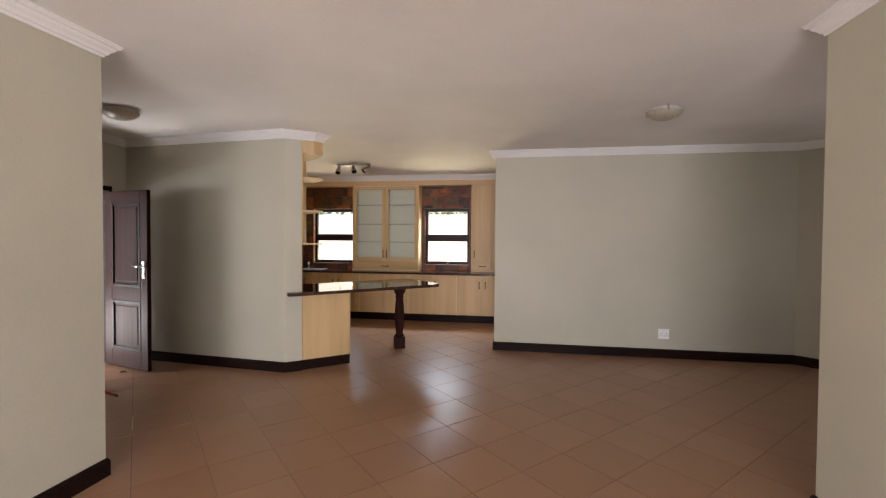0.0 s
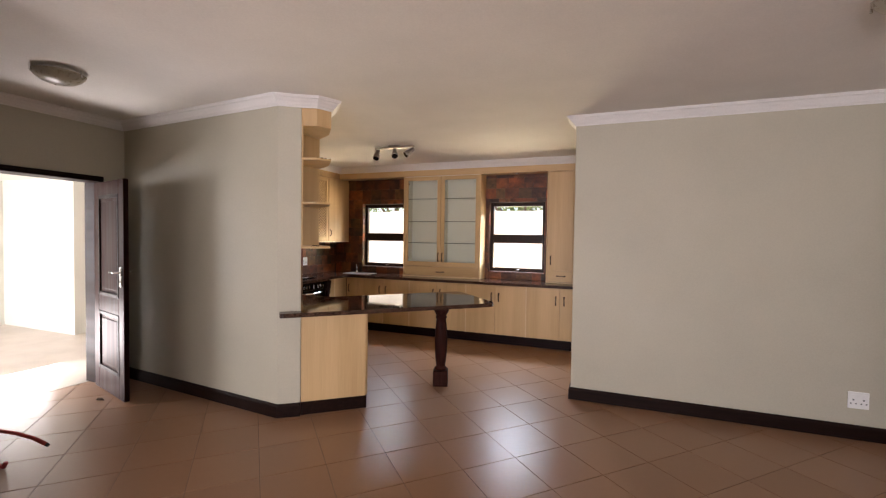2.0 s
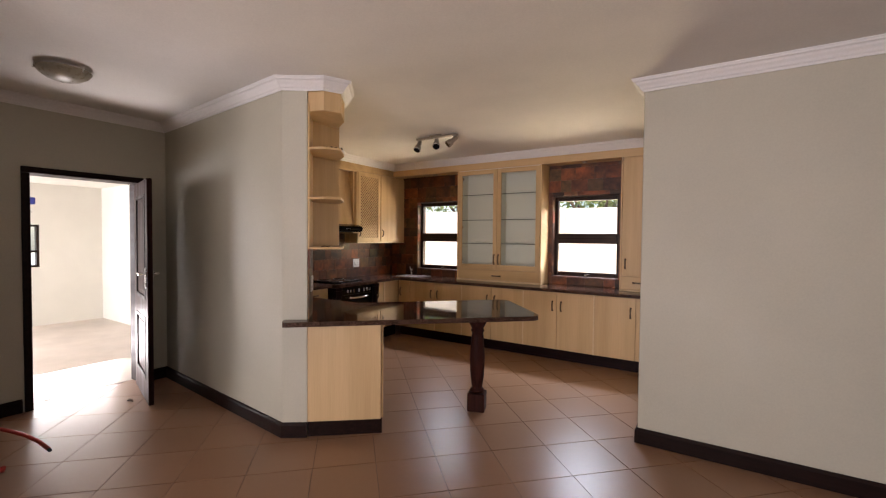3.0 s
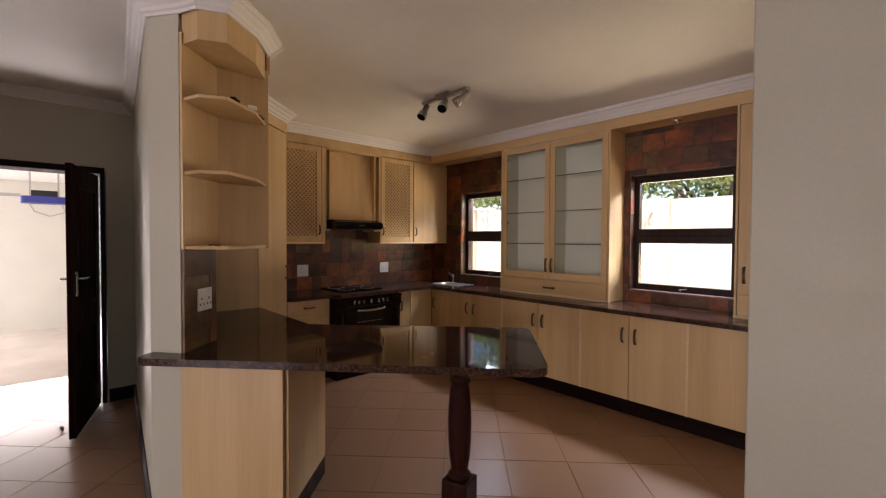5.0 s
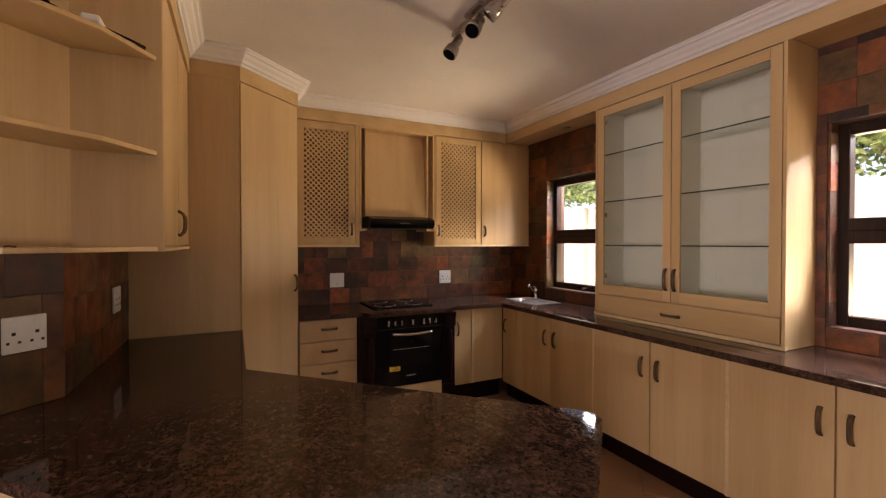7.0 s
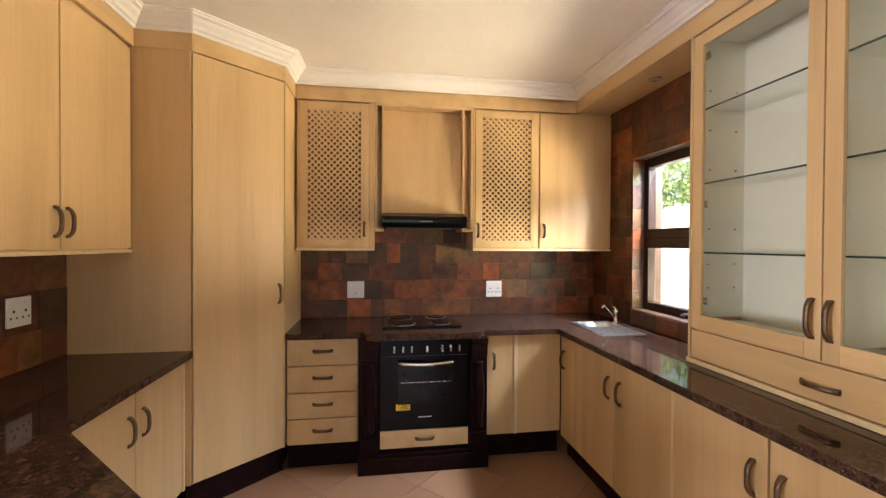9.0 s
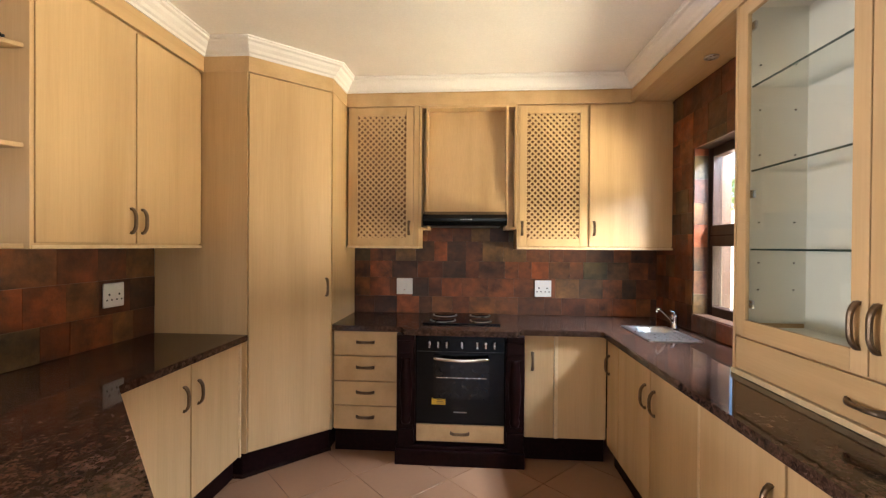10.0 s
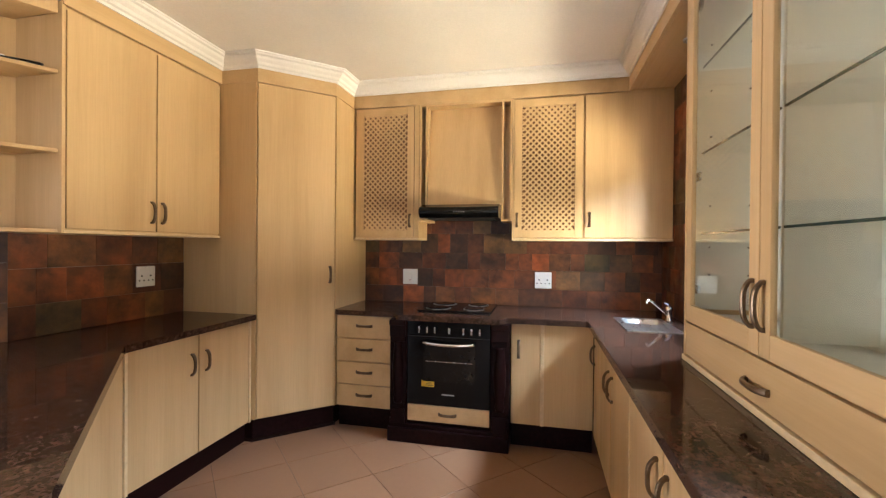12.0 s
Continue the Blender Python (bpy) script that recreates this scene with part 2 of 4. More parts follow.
MORTAR = paint("slate_mortar", (0.070, 0.036, 0.021), 0.9)
PANE = clear_glass("window_glass", (0.97, 0.98, 0.97))
GREENGLASS = clear_glass("cabinet_glass", (0.955, 0.97, 0.958))
GLASSEDGE = plain("dark_glass_edge", (0.03, 0.06, 0.05), 0.15)
GARFLOOR = paint("garage_floor_tile", (0.52, 0.46, 0.40), 0.45, blotch=0.15)
PLASTER = paint("boundary_wall_plaster", (0.80, 0.70, 0.56), 0.9, blotch=0.12)
EARTH = paint("pale_paving", (0.62, 0.58, 0.52), 0.9, blotch=0.15)
BARK = paint("bark", (0.16, 0.11, 0.08), 0.9, blotch=0.3)

# ---- mesh helpers ----


def V(*c):
    return Vector(c)


def thing(name, at, label, category, group="", kind=""):
    ob = new(name)
    ob.location = at
    return tagged(ob, label, category, group, kind)


def origin(ob):
    p = Vector((0, 0, 0))
    while ob:
        p += ob.location
        ob = ob.parent
    return p


def part(name, bm, material, parent=None, label="", smooth=False):
    """One mesh object from a bmesh in world metres, its origin in its own middle."""
    lo = Vector([min(v.co[k] for v in bm.verts) for k in range(3)])
    hi = Vector([max(v.co[k] for v in bm.verts) for k in range(3)])
    mid = (lo + hi) / 2
    bmesh.ops.translate(bm, vec=-mid, verts=bm.verts)
    bmesh.ops.recalc_face_normals(bm, faces=bm.faces)
    me = bpy.data.meshes.new(name)
    bm.to_mesh(me)
    bm.free()
    me.materials.append(material)
    if smooth:
        me.polygons.foreach_set("use_smooth", [True] * len(me.polygons))
    ob = new(name, me)
    ob.parent = parent
    ob.location = mid - origin(parent)
    if label:
        ob["label"] = label
    return ob


def solid(name, bm, material, label, category, group="", kind=""):
    return tagged(part(name, bm, material), label, category, group, kind)


def soften(bm, edges, width, segments=2):
    bmesh.ops.bevel(bm, geom=edges, offset=width, segments=segments, affect="EDGES", profile=0.5, clamp_overlap=True)


def box(x0, x1, y0, y1, z0, z1, bevel=0.0, bm=None):
    own = bm is None
    bm = bm or bmesh.new()
    m = Matrix.Translation(((x0 + x1) / 2, (y0 + y1) / 2, (z0 + z1) / 2)) @ Matrix.Diagonal((abs(x1 - x0), abs(y1 - y0), abs(z1 - z0), 1))
    r = bmesh.ops.create_cube(bm, size=1, matrix=m)
    if bevel:
        soften(bm, list({e for v in r["verts"] for e in v.link_edges}), bevel)
    return bm


def prism(points, z0, z1, bevel=0.0, bm=None):
    """An upright prism over a plan outline."""
    bm = bm or bmesh.new()
    low = [bm.verts.new((x, y, z0)) for x, y in points]
    high = [bm.verts.new((x, y, z1)) for x, y in points]
    n = len(points)
    faces = [bm.faces.new(low[::-1]), bm.faces.new(high)]
    faces += [bm.faces.new((low[i], low[(i + 1) % n], high[(i + 1) % n], high[i])) for i in range(n)]
    if bevel:
        soften(bm, list({e for f in faces for e in f.edges}), bevel)
    return bm


def along(p0, p1):
    u = (Vector(p1) - Vector(p0)).normalized()
    return u, Vector((u.y, -u.x))


def slab(p0, p1, z0, z1, d0, d1, bevel=0.0, inset=(0.0, 0.0), bm=None):
    """A box along the plan line p0 to p1, from d0 to d1 to the right of it."""
    u, n = along(p0, p1)
    a, b = Vector(p0) + u * inset[0], Vector(p1) - u * inset[1]
    return prism([tuple(a + n * d0), tuple(b + n * d0), tuple(b + n * d1), tuple(a + n * d1)], z0, z1, bevel, bm)


def sweep(points, profile, closed=False):
    """A profile of (out, z) carried along a plan line on its right-hand side, mitred at the corners."""
    bm = bmesh.new()
    pts = [Vector(p) for p in points]
    rings = []
    for i, p in enumerate(pts):
        dirs = []
        if i > 0 or closed:
            dirs.append((p - pts[i - 1]).normalized())
        if i < len(pts) - 1 or closed:
            dirs.append((pts[(i + 1) % len(pts)] - p).normalized())
        ns = [Vector((d.y, -d.x)) for d in dirs]
        n = ns[0] if len(ns) == 1 else (ns[0] + ns[1]) / (1 + ns[0].dot(ns[1]))
        rings.append([bm.verts.new((p.x + n.x * o, p.y + n.y * o, z)) for o, z in profile])
    k = len(profile)
    last = len(rings) if closed else len(rings) - 1
    for i in range(last):
        a, b = rings[i], rings[(i + 1) % len(rings)]
        for j in range(k):
            bm.faces.new((a[j], b[j], b[(j + 1) % k], a[(j + 1) % k]))
    if not closed:
        bm.faces.new(rings[0])
        bm.faces.new(rings[-1][::-1])
    return bm


def tube(points, radius, sides=10, bm=None):
    """A round rod along points in space."""
    bm = bm or bmesh.new()
    pts = [Vector(p) for p in points]
    rings = []
    for i, p in enumerate(pts):
        d = (pts[min(i + 1, len(pts) - 1)] - pts[max(i - 1, 0)]).normalized()
        a = d.orthogonal().normalized() if i == 0 else (rings_a - d * rings_a.dot(d)).normalized()
        rings_a = a
        b = d.cross(a)
        r = radius[i] if isinstance(radius, (list, tuple)) else radius
        rings.append([bm.verts.new(p + (a * math.cos(2 * math.pi * k / sides) + b * math.sin(2 * math.pi * k / sides)) * r) for k in range(sides)])
    for a, b in zip(rings, rings[1:]):
        for k in range(sides):
            bm.faces.new((a[k], a[(k + 1) % sides], b[(k + 1) % sides], b[k]))
    bm.faces.new(rings[0][::-1])
    bm.faces.new(rings[-1])
    return bm


def turned(x, y, profile, sides=24, bm=None):
    """A turned upright from (radius, z) steps."""
    return tube_upright(x, y, profile, sides, bm or bmesh.new())


def tube_upright(x, y, profile, sides, bm):
    rings = [[bm.verts.new((x + r * math.cos(2 * math.pi * k / sides), y + r * math.sin(2 * math.pi * k / sides), z)) for k in range(sides)] for r, z in profile]
    for a, b in zip(rings, rings[1:]):
        for k in range(sides):
            bm.faces.new((a[k], a[(k + 1) % sides], b[(k + 1) % sides], b[k]))
    bm.faces.new(rings[0][::-1])
    bm.faces.new(rings[-1])
    return bm


# ---- the setting ----
TOP = 2.762         # ceiling
CORNICE = [(0.0, TOP - 0.088), (0.010, TOP - 0.088), (0.014, TOP - 0.075), (0.025, TOP - 0.068), (0.033, TOP - 0.054), (0.050, TOP - 0.039),
           (0.058, TOP - 0.026), (0.072, TOP - 0.020), (0.076, TOP - 0.010), (0.082, TOP - 0.008), (0.082, TOP), (0.0, TOP)]
SKIRTING = [(0.0, 0.0), (0.018, 0.0), (0.018, 0.095), (0.010, 0.112), (0.0, 0.116)]

solid("floor", box(-4.32, 6.0, -3.7, 9.4, -0.20, -0.004), GROUT, "floor of beige-brown glazed tiles laid diagonally", "floor", kind="structure")
solid("ceiling", box(-4.32, 6.0, -3.7, 9.4, TOP, TOP + 0.15), CEIL, "plain off-white painted plaster ceiling", "ceiling", kind="structure")
bm = box(-4.32, 6.0, -3.7, -3.48, TOP - 0.6, TOP)
box(-4.32, -1.9, -3.7, -3.48, -0.1, TOP - 0.6, bm=bm)
box(2.15, 6.0, -3.7, -3.48, -0.1, TOP - 0.6, bm=bm)
solid("wall_south", bm, WALL, "greige painted wall with a wide patio opening", "wall", kind="structure")
solid("wall_living_west", box(-2.08, -1.86, -3.48, 3.12, -0.1, TOP), WALL, "greige painted wall ending at a wide opening", "wall", kind="structure")
solid("wall_living_east", box(2.41, 2.63, -3.48, 3.46, -0.1, TOP), WALL, "greige painted wall ending at a wide opening", "wall", kind="structure")
solid("wall_dining_north", prism([(0.47, 6.77), (4.23, 6.77), (4.32, 6.99), (0.47, 6.99)], -0.1, TOP, 0.006), WALL, "greige painted wall between dining room and kitchen", "wall", kind="structure")
solid("wall_dining_diagonal", slab((4.20, 6.80), (5.3, 5.70), -0.1, TOP, -0.22, 0.0), WALL, "greige painted diagonal wall", "wall", kind="structure")
# unseen opening added in this wall to go with the dining fill lamp
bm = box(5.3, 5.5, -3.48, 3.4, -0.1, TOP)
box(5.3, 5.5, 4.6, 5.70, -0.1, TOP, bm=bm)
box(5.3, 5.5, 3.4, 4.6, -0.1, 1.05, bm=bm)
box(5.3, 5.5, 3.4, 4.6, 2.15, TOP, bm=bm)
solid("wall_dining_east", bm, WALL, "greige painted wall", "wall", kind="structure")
# unseen gap added in this wall so daylight reaches the kitchen from the east
bm = box(0.68, 0.9, 6.99, 7.25, -0.1, TOP)
box(0.68, 0.9, 8.25, 9.16, -0.1, TOP, bm=bm)
box(0.68, 0.9, 7.25, 8.25, 2.12, TOP, bm=bm)
solid("wall_kitchen_east", bm, WALL, "greige painted wall with an unseen opening added for daylight", "wall", kind="structure")
STUB = [(-4.13, 5.50), (-1.853, 5.303), (-1.70, 5.415), (-1.905, 5.62), (-4.13, 5.62)]
solid("wall_partition", prism(STUB, -0.1, TOP, 0.005), WALL, "greige painted partition wall with a splayed end", "wall", kind="structure")
bm = box(-4.35, -4.13, -3.48, 4.37, -0.1, TOP)
box(-4.35, -4.13, 5.29, 5.62, -0.1, TOP, bm=bm)
box(-4.35, -4.13, 4.37, 5.29, 2.13, TOP, bm=bm)
solid("wall_west", bm, WALL, "greige painted wall with a doorway to the garage", "wall", kind="structure")
solid("wall_kitchen_west", box(-4.32, -3.97, 5.62, 9.4, -0.1, TOP), MORTAR, "kitchen wall behind cabinets and slate tiles", "wall", kind="structure")
HOLES = [(-3.40, -2.48), (-1.03, -0.12)]
ZLO, ZHI = 1.03, 2.155
bm = box(-3.97, 0.9, 9.16, 9.40, -0.1, ZLO)
box(-3.97, 0.9, 9.16, 9.40, ZHI, TOP, bm=bm)
for a, b in ((-3.97, HOLES[0][0]), (HOLES[0][1], HOLES[1][0]), (HOLES[1][1], 0.9)):
    box(a, b, 9.16, 9.40, ZLO, ZHI, bm=bm)
solid("wall_kitchen_north", bm, MORTAR, "kitchen wall with two window openings", "wall", kind="structure")

MAIN = [(-4.13, -3.48), (-4.13, 5.50), (-1.853, 5.303), (-1.70, 5.415), (-1.585, 5.475), (-1.53, 5.60), (-1.70, 5.80), (-1.90, 5.94), (-2.1, 5.948)]
KITCHEN = [(-1.93, 5.958), (-2.978, 5.958), (-2.983, 6.251), (-3.36, 6.659), (-3.66, 6.667), (-3.66, 8.835), (0.68, 8.835)]
DEEP = [(o * 1.15, TOP + (z - TOP) * 1.09) for o, z in CORNICE]
solid("cornice", sweep(KITCHEN, DEEP), TRIM, "white moulded plaster cornice above the kitchen cabinets", "cornice", kind="structure")
for pts in (MAIN, [(0.47, 6.99), (0.47, 6.77), (4.23, 6.77), (5.3, 5.70), (5.3, -3.4)], [(-1.86, -3.48), (-1.86, 3.12), (-2.08, 3.12), (-2.08, -3.4)],
            [(2.63, -3.4), (2.63, 3.46), (2.41, 3.46), (2.41, -3.48)]):
    solid("cornice", sweep(pts, CORNICE), TRIM, "white moulded plaster cornice under the ceiling", "cornice", kind="structure")
for pts in ([(-4.13, -3.48), (-4.13, 4.33)], [(-4.13, 5.295), (-4.13, 5.50), (-1.853, 5.303), (-1.70, 5.415)], [(0.47, 6.99), (0.47, 6.77), (4.23, 6.77), (5.3, 5.70), (5.3, -3.4)],
            [(-1.86, -3.48), (-1.86, 3.12), (-2.08, 3.12), (-2.08, -3.4)], [(2.63, -3.4), (2.63, 3.46), (2.41, 3.46), (2.41, -3.48)]):
    solid("baseboard", sweep(pts, SKIRTING), SKIRT, "dark-stained wooden skirting board along the wall", "baseboard", kind="structure")

# garage beyond the doorway
solid("garage_floor", box(-9.0, -4.32, -0.2, 9.4, -0.2, 0.002), GARFLOOR, "pale dusty garage floor tiles", "floor", kind="structure")
solid("garage_ceiling", box(-9.0, -4.32, -0.2, 9.4, 2.42, 2.6), CEIL, "white garage ceiling", "ceiling", kind="structure")
# the first span is an unseen window, added so light reaches the partition
GW = [(2.0, 3.4), (3.74, 4.14), (5.16, 5.58)]
bm = box(-8.92, -8.7, -0.2, 6.5, -0.1, 1.0)
box(-8.92, -8.7, -0.2, 6.5, 1.72, 2.42, bm=bm)
for a, b in ((-0.2, 2.0), (3.4, 3.74), (4.14, 5.16), (5.58, 6.5)):
    box(-8.92, -8.7, a, b, 1.0, 1.72, bm=bm)
solid("garage_wall_west", bm, GARAGE, "cream painted garage wall with two small windows and a wider one added for light", "wall", kind="structure")
solid("garage_wall_north", box(-8.92, -6.8, 6.45, 6.7, -0.1, 2.42), GARAGE, "cream painted garage wall", "wall", kind="structure")
solid("garage_wall_recess", box(-7.0, -4.32, 7.6, 7.8, -0.1, 2.42), GARAGE, "cream painted garage wall of a recess", "wall", kind="structure")
bm = box(-9.0, -8.6, -0.2, 0.0, -0.1, 2.42)
box(-4.7, -4.33, -0.2, 0.0, -0.1, 2.42, bm=bm)
box(-8.6, -4.7, -0.2, 0.0, 2.25, 2.42, bm=bm)
solid("garage_wall_south", bm, GARAGE, "cream painted wall round the open garage door", "wall", kind="structure")

# ---- doors and windows ----


def bow_handle(at, n, length, material, parent, lying=False, name="handle"):
    """A bowed pull with two feet; n is the plan direction out of the door."""
    n = Vector((n[0], n[1], 0)).normalized()
    run = Vector((-n.y, n.x, 0)) if lying else Vector((0, 0, 1))
    c = Vector(at)
    side = n.cross(run)
    bm = bmesh.new()
    rings = []
    for k in range(11):
        s = -1 + 0.2 * k
        out = 0.024 * (1 - abs(s) ** 3.4) + 0.003
        w = 0.0110 - 0.0030 * (1 - s * s)
        p = c + run * (s * length / 2) + n * out
        th = 0.009
        rings.append([bm.verts.new(p + side * (a * w) + n * (b * th)) for a, b in ((-1, -0.4), (1, -0.4), (1, 0.6), (0.4, 1), (-0.4, 1), (-1, 0.6))])
    for a, b in zip(rings, rings[1:]):
        for k in range(6):
            bm.faces.new((a[k], a[(k + 1) % 6], b[(k + 1) % 6], b[k]))
    bm.faces.new(rings[0])
    bm.faces.new(rings[-1][::-1])
    for s in (-0.92, 0.92):
        tube([c + run * (s * length / 2), c + run * (s * length / 2) + n * 0.008], 0.008, 8, bm)
    return part(name, bm, material, parent, "bowed antique bronze pull")


def lever(at, n, u, parent):
    """A chrome lever on a long plate. n: out of the leaf, u: the way that the lever points."""
    n, u, c = Vector((*n, 0)), Vector((*u, 0)), Vector(at)
    bm = bmesh.new()
    m = Matrix((u, n, Vector((0, 0, 1)))).transposed().to_4x4()
    m.translation = c + n * 0.005
    r = bmesh.ops.create_cube(bm, size=1, matrix=m @ Matrix.Diagonal((0.042, 0.010, 0.19, 1)))
    soften(bm, list({e for v in r["verts"] for e in v.link_edges}), 0.004)
    plate = part("handle_plate", bm, STEEL, parent, "satin chrome handle plate")
    h = c + Vector((0, 0, 0.04))
    part("lever", tube([h, h + n * 0.045, h + n * 0.055 + u * 0.02, h + n * 0.056 + u * 0.12], [0.010, 0.009, 0.009, 0.007], 10), CHROME, plate, smooth=True)
    part("keyhole", tube([c + n * 0.010 - Vector((0, 0, 0.045)), c + n * 0.0125 - Vector((0, 0, 0.045))], 0.008, 10), HOLE, plate)


def garage_door():
    d = thing("door_1", (-4.13, 4.85, 0), "dark mahogany panelled door standing open into the dining room", "door", kind="structure")
    part("door_jamb", box(-4.36, -4.105, 4.345, 4.40, 0, 2.10, 0.004), SKIRT, d)
    part("door_jamb", box(-4.36, -4.105, 5.245, 5.28, 0, 2.10, 0.004), SKIRT, d)
    part("door_head", box(-4.36, -4.10, 4.345, 5.28, 2.10, 2.155, 0.004), SKIRT, d)
    hinge, free = Vector((-4.112, 5.215)), Vector((-3.345, 5.015))
    u, n = along(hinge, free)
    L = (free - hinge).length
    leaf = part("door_leaf", slab(hinge, free, 0.012, 2.075, -0.010, 0.010), MAHOG, d)

    def piece(name, s0, s1, z0, z1, half=0.021, bevel=0.004):
        part(name, slab(hinge + u * s0, hinge + u * s1, z0, z1, -half, half, bevel), MAHOG, leaf)

    piece("stile", 0.0, 0.125, 0.01, 2.075)
    piece("stile", L - 0.125, L, 0.01, 2.075)
    piece("rail", 0.125, L - 0.125, 1.945, 2.075)
    piece("rail", 0.125, L - 0.125, 0.80, 0.96)
    piece("rail", 0.125, L - 0.125, 0.01, 0.22)
    for z0, z1 in ((0.22, 0.80), (0.96, 1.945)):
        for side in (1, -1):
            bm = bmesh.new()
            for a, b, c, e in ((0.125, 0.160, z0, z1), (L - 0.160, L - 0.125, z0, z1), (0.160, L - 0.160, z0, z0 + 0.035), (0.160, L - 0.160, z1 - 0.035, z1)):
                slab(hinge + u * a, hinge + u * b, c, e, side * 0.010, side * 0.025, 0.004, bm=bm)
            # darker wood than the leaf paints in the shaded recess line round the panel
            part("panel_moulding", bm, SKIRT, leaf)
        piece("panel", 0.19, L - 0.19, z0 + 0.065, z1 - 0.065, 0.016, 0.006)
    p = free - u * 0.062
    lever((*(p + n * 0.021), 1.17), tuple(n), tuple(-u), leaf)
    lever((*(p - n * 0.021), 1.17), tuple(-n), tuple(-u), leaf)
    for z in (0.25, 1.05, 1.85):
        q = hinge - u * 0.008
        part("hinge", tube([(q.x, q.y, z - 0.05), (q.x, q.y, z + 0.05)], 0.008, 8), STEEL, leaf)


garage_door()


def window(name, x0, x1, z0, z1, label, inner=9.245, outer=9.31, mid=(1.495, 1.635)):
    w = thing(name, ((x0 + x1) / 2, 9.28, z0), label, "window", kind="structure")
    b = 0.05
    part("stile", box(x0, x0 + b, inner, outer, z0, z1, 0.005), FRAMEW, w)
    part("stile", box(x1 - b, x1, inner, outer, z0, z1, 0.005), FRAMEW, w)
    part("top_rail", box(x0 + b, x1 - b, inner, outer, z1 - 0.06, z1, 0.005), FRAMEW, w)
    part("bottom_rail", box(x0 + b, x1 - b, inner, outer, z0, z0 + 0.065, 0.005), FRAMEW, w)
    part("transom", box(x0 + b, x1 - b, inner - 0.01, outer, mid[0], mid[1], 0.006), FRAMEW, w)
    part("sash_bead", box(x0 + b, x1 - b, inner - 0.016, inner - 0.010, (mid[0] + mid[1]) / 2 - 0.004, (mid[0] + mid[1]) / 2 + 0.004), SKIRT, w)
    for a, c in ((z0 + 0.065, mid[0]), (mid[1], z1 - 0.06)):
        ob = part("pane", box(x0 + b, x1 - b, 9.285, 9.289, a, c), PANE, w)
        ob.visible_shadow = False
    h = bmesh.new()
    tube([((x0 + x1) / 2, inner, z0 + 0.03), ((x0 + x1) / 2, inner - 0.025, z0 + 0.03)], 0.012, 8, h)
    tube([((x0 + x1) / 2 - 0.01, inner - 0.025, z0 + 0.03), ((x0 + x1) / 2 + 0.06, inner - 0.03, z0 + 0.045)], 0.007, 8, h)
    part("catch", h, STEEL, w, "small steel window catch")
    part("sill", box(x0 - 0.0, x1, 9.15, inner, z0 - 0.012, z0 + 0.008, 0.004), SLATE, w, "slate-tiled window sill")


window("window_1", HOLES[0][0] + 0.01, HOLES[0][1] - 0.01, ZLO, ZHI - 0.005, "dark timber kitchen window with two panes over the sink")
window("window_2", HOLES[1][0] + 0.01, HOLES[1][1] - 0.01, ZLO, ZHI - 0.005, "dark timber kitchen window with two panes in a slate surround")

for k, (a, b) in enumerate(GW):
    w = thing("window_%d" % (k + 3), (-8.78, (a + b) / 2, 1.0), "small dark-framed garage window with two panes; the widest is added for light", "window", kind="structure")
    part("stile", box(-8.83, -8.73, a, a + 0.035, 1.0, 1.72), FRAMEW, w)
    part("stile", box(-8.83, -8.73, b - 0.035, b, 1.0, 1.72), FRAMEW, w)
    for z in (1.0, 1.25, 1.685):
        part("rail", box(-8.83, -8.73, a + 0.035, b - 0.035, z, z + 0.035), FRAMEW, w)
    for z0, z1 in ((1.035, 1.25), (1.285, 1.685)):
        part("pane", box(-8.79, -8.786, a + 0.035, b - 0.035, z0, z1), PANE, w).visible_shadow = False

# ---- kitchen cabinets ----
GAP = 0.0046


def door_leaf(p0, p1, z0, z1, parent, handle_at=None, d0=-0.018, material=None, name="door", lying=False, length=0.13):
    """A flat door or drawer front whose face lies on the plan line p0 to p1; handle_at = (share along, height)."""
    leaf = part(name, slab(p0, p1, z0 + GAP, z1 - GAP, d0, 0.0, 0.0025, (GAP, GAP)), material or OAK, parent)
    if handle_at:
        u, n = along(p0, p1)
        q = Vector(p0) + (Vector(p1) - Vector(p0)) * handle_at[0]
        bow_handle((q.x, q.y, handle_at[1]), n, length, BRONZE, leaf, lying)
    return leaf


def base_unit(p0, p1, doors, label, z0=0.14, z1=0.88, depth=0.50, name="base_cabinet", handles=True):
    """A floor cabinet: carcass, plinth, and doors given as (share from, share to, share of the handle)."""
    a, b = Vector(p0), Vector(p1)
    mid = (a + b) / 2
    c = thing(name, (mid.x, mid.y, 0), label, "cabinet", "kitchen base cabinets")
    part("carcass", slab(p0, p1, z0, z1, -depth, -0.020, 0.0, (0.001, 0.001)), OAK, c)
    part("plinth", slab(p0, p1, 0.0, z0, -depth, -0.055, 0.0, (0.0, 0.0)), KICK, c, "dark-stained plinth board")
    for s0, s1, hs in doors:
        leaf = door_leaf(tuple(a + (b - a) * s0), tuple(a + (b - a) * s1), z0, z1, c)
        if hs is not None:
            u, n = along(p0, p1)
            q = a + (b - a) * hs
            bow_handle((q.x, q.y, 0.70), n, 0.13, BRONZE, leaf)
    return c


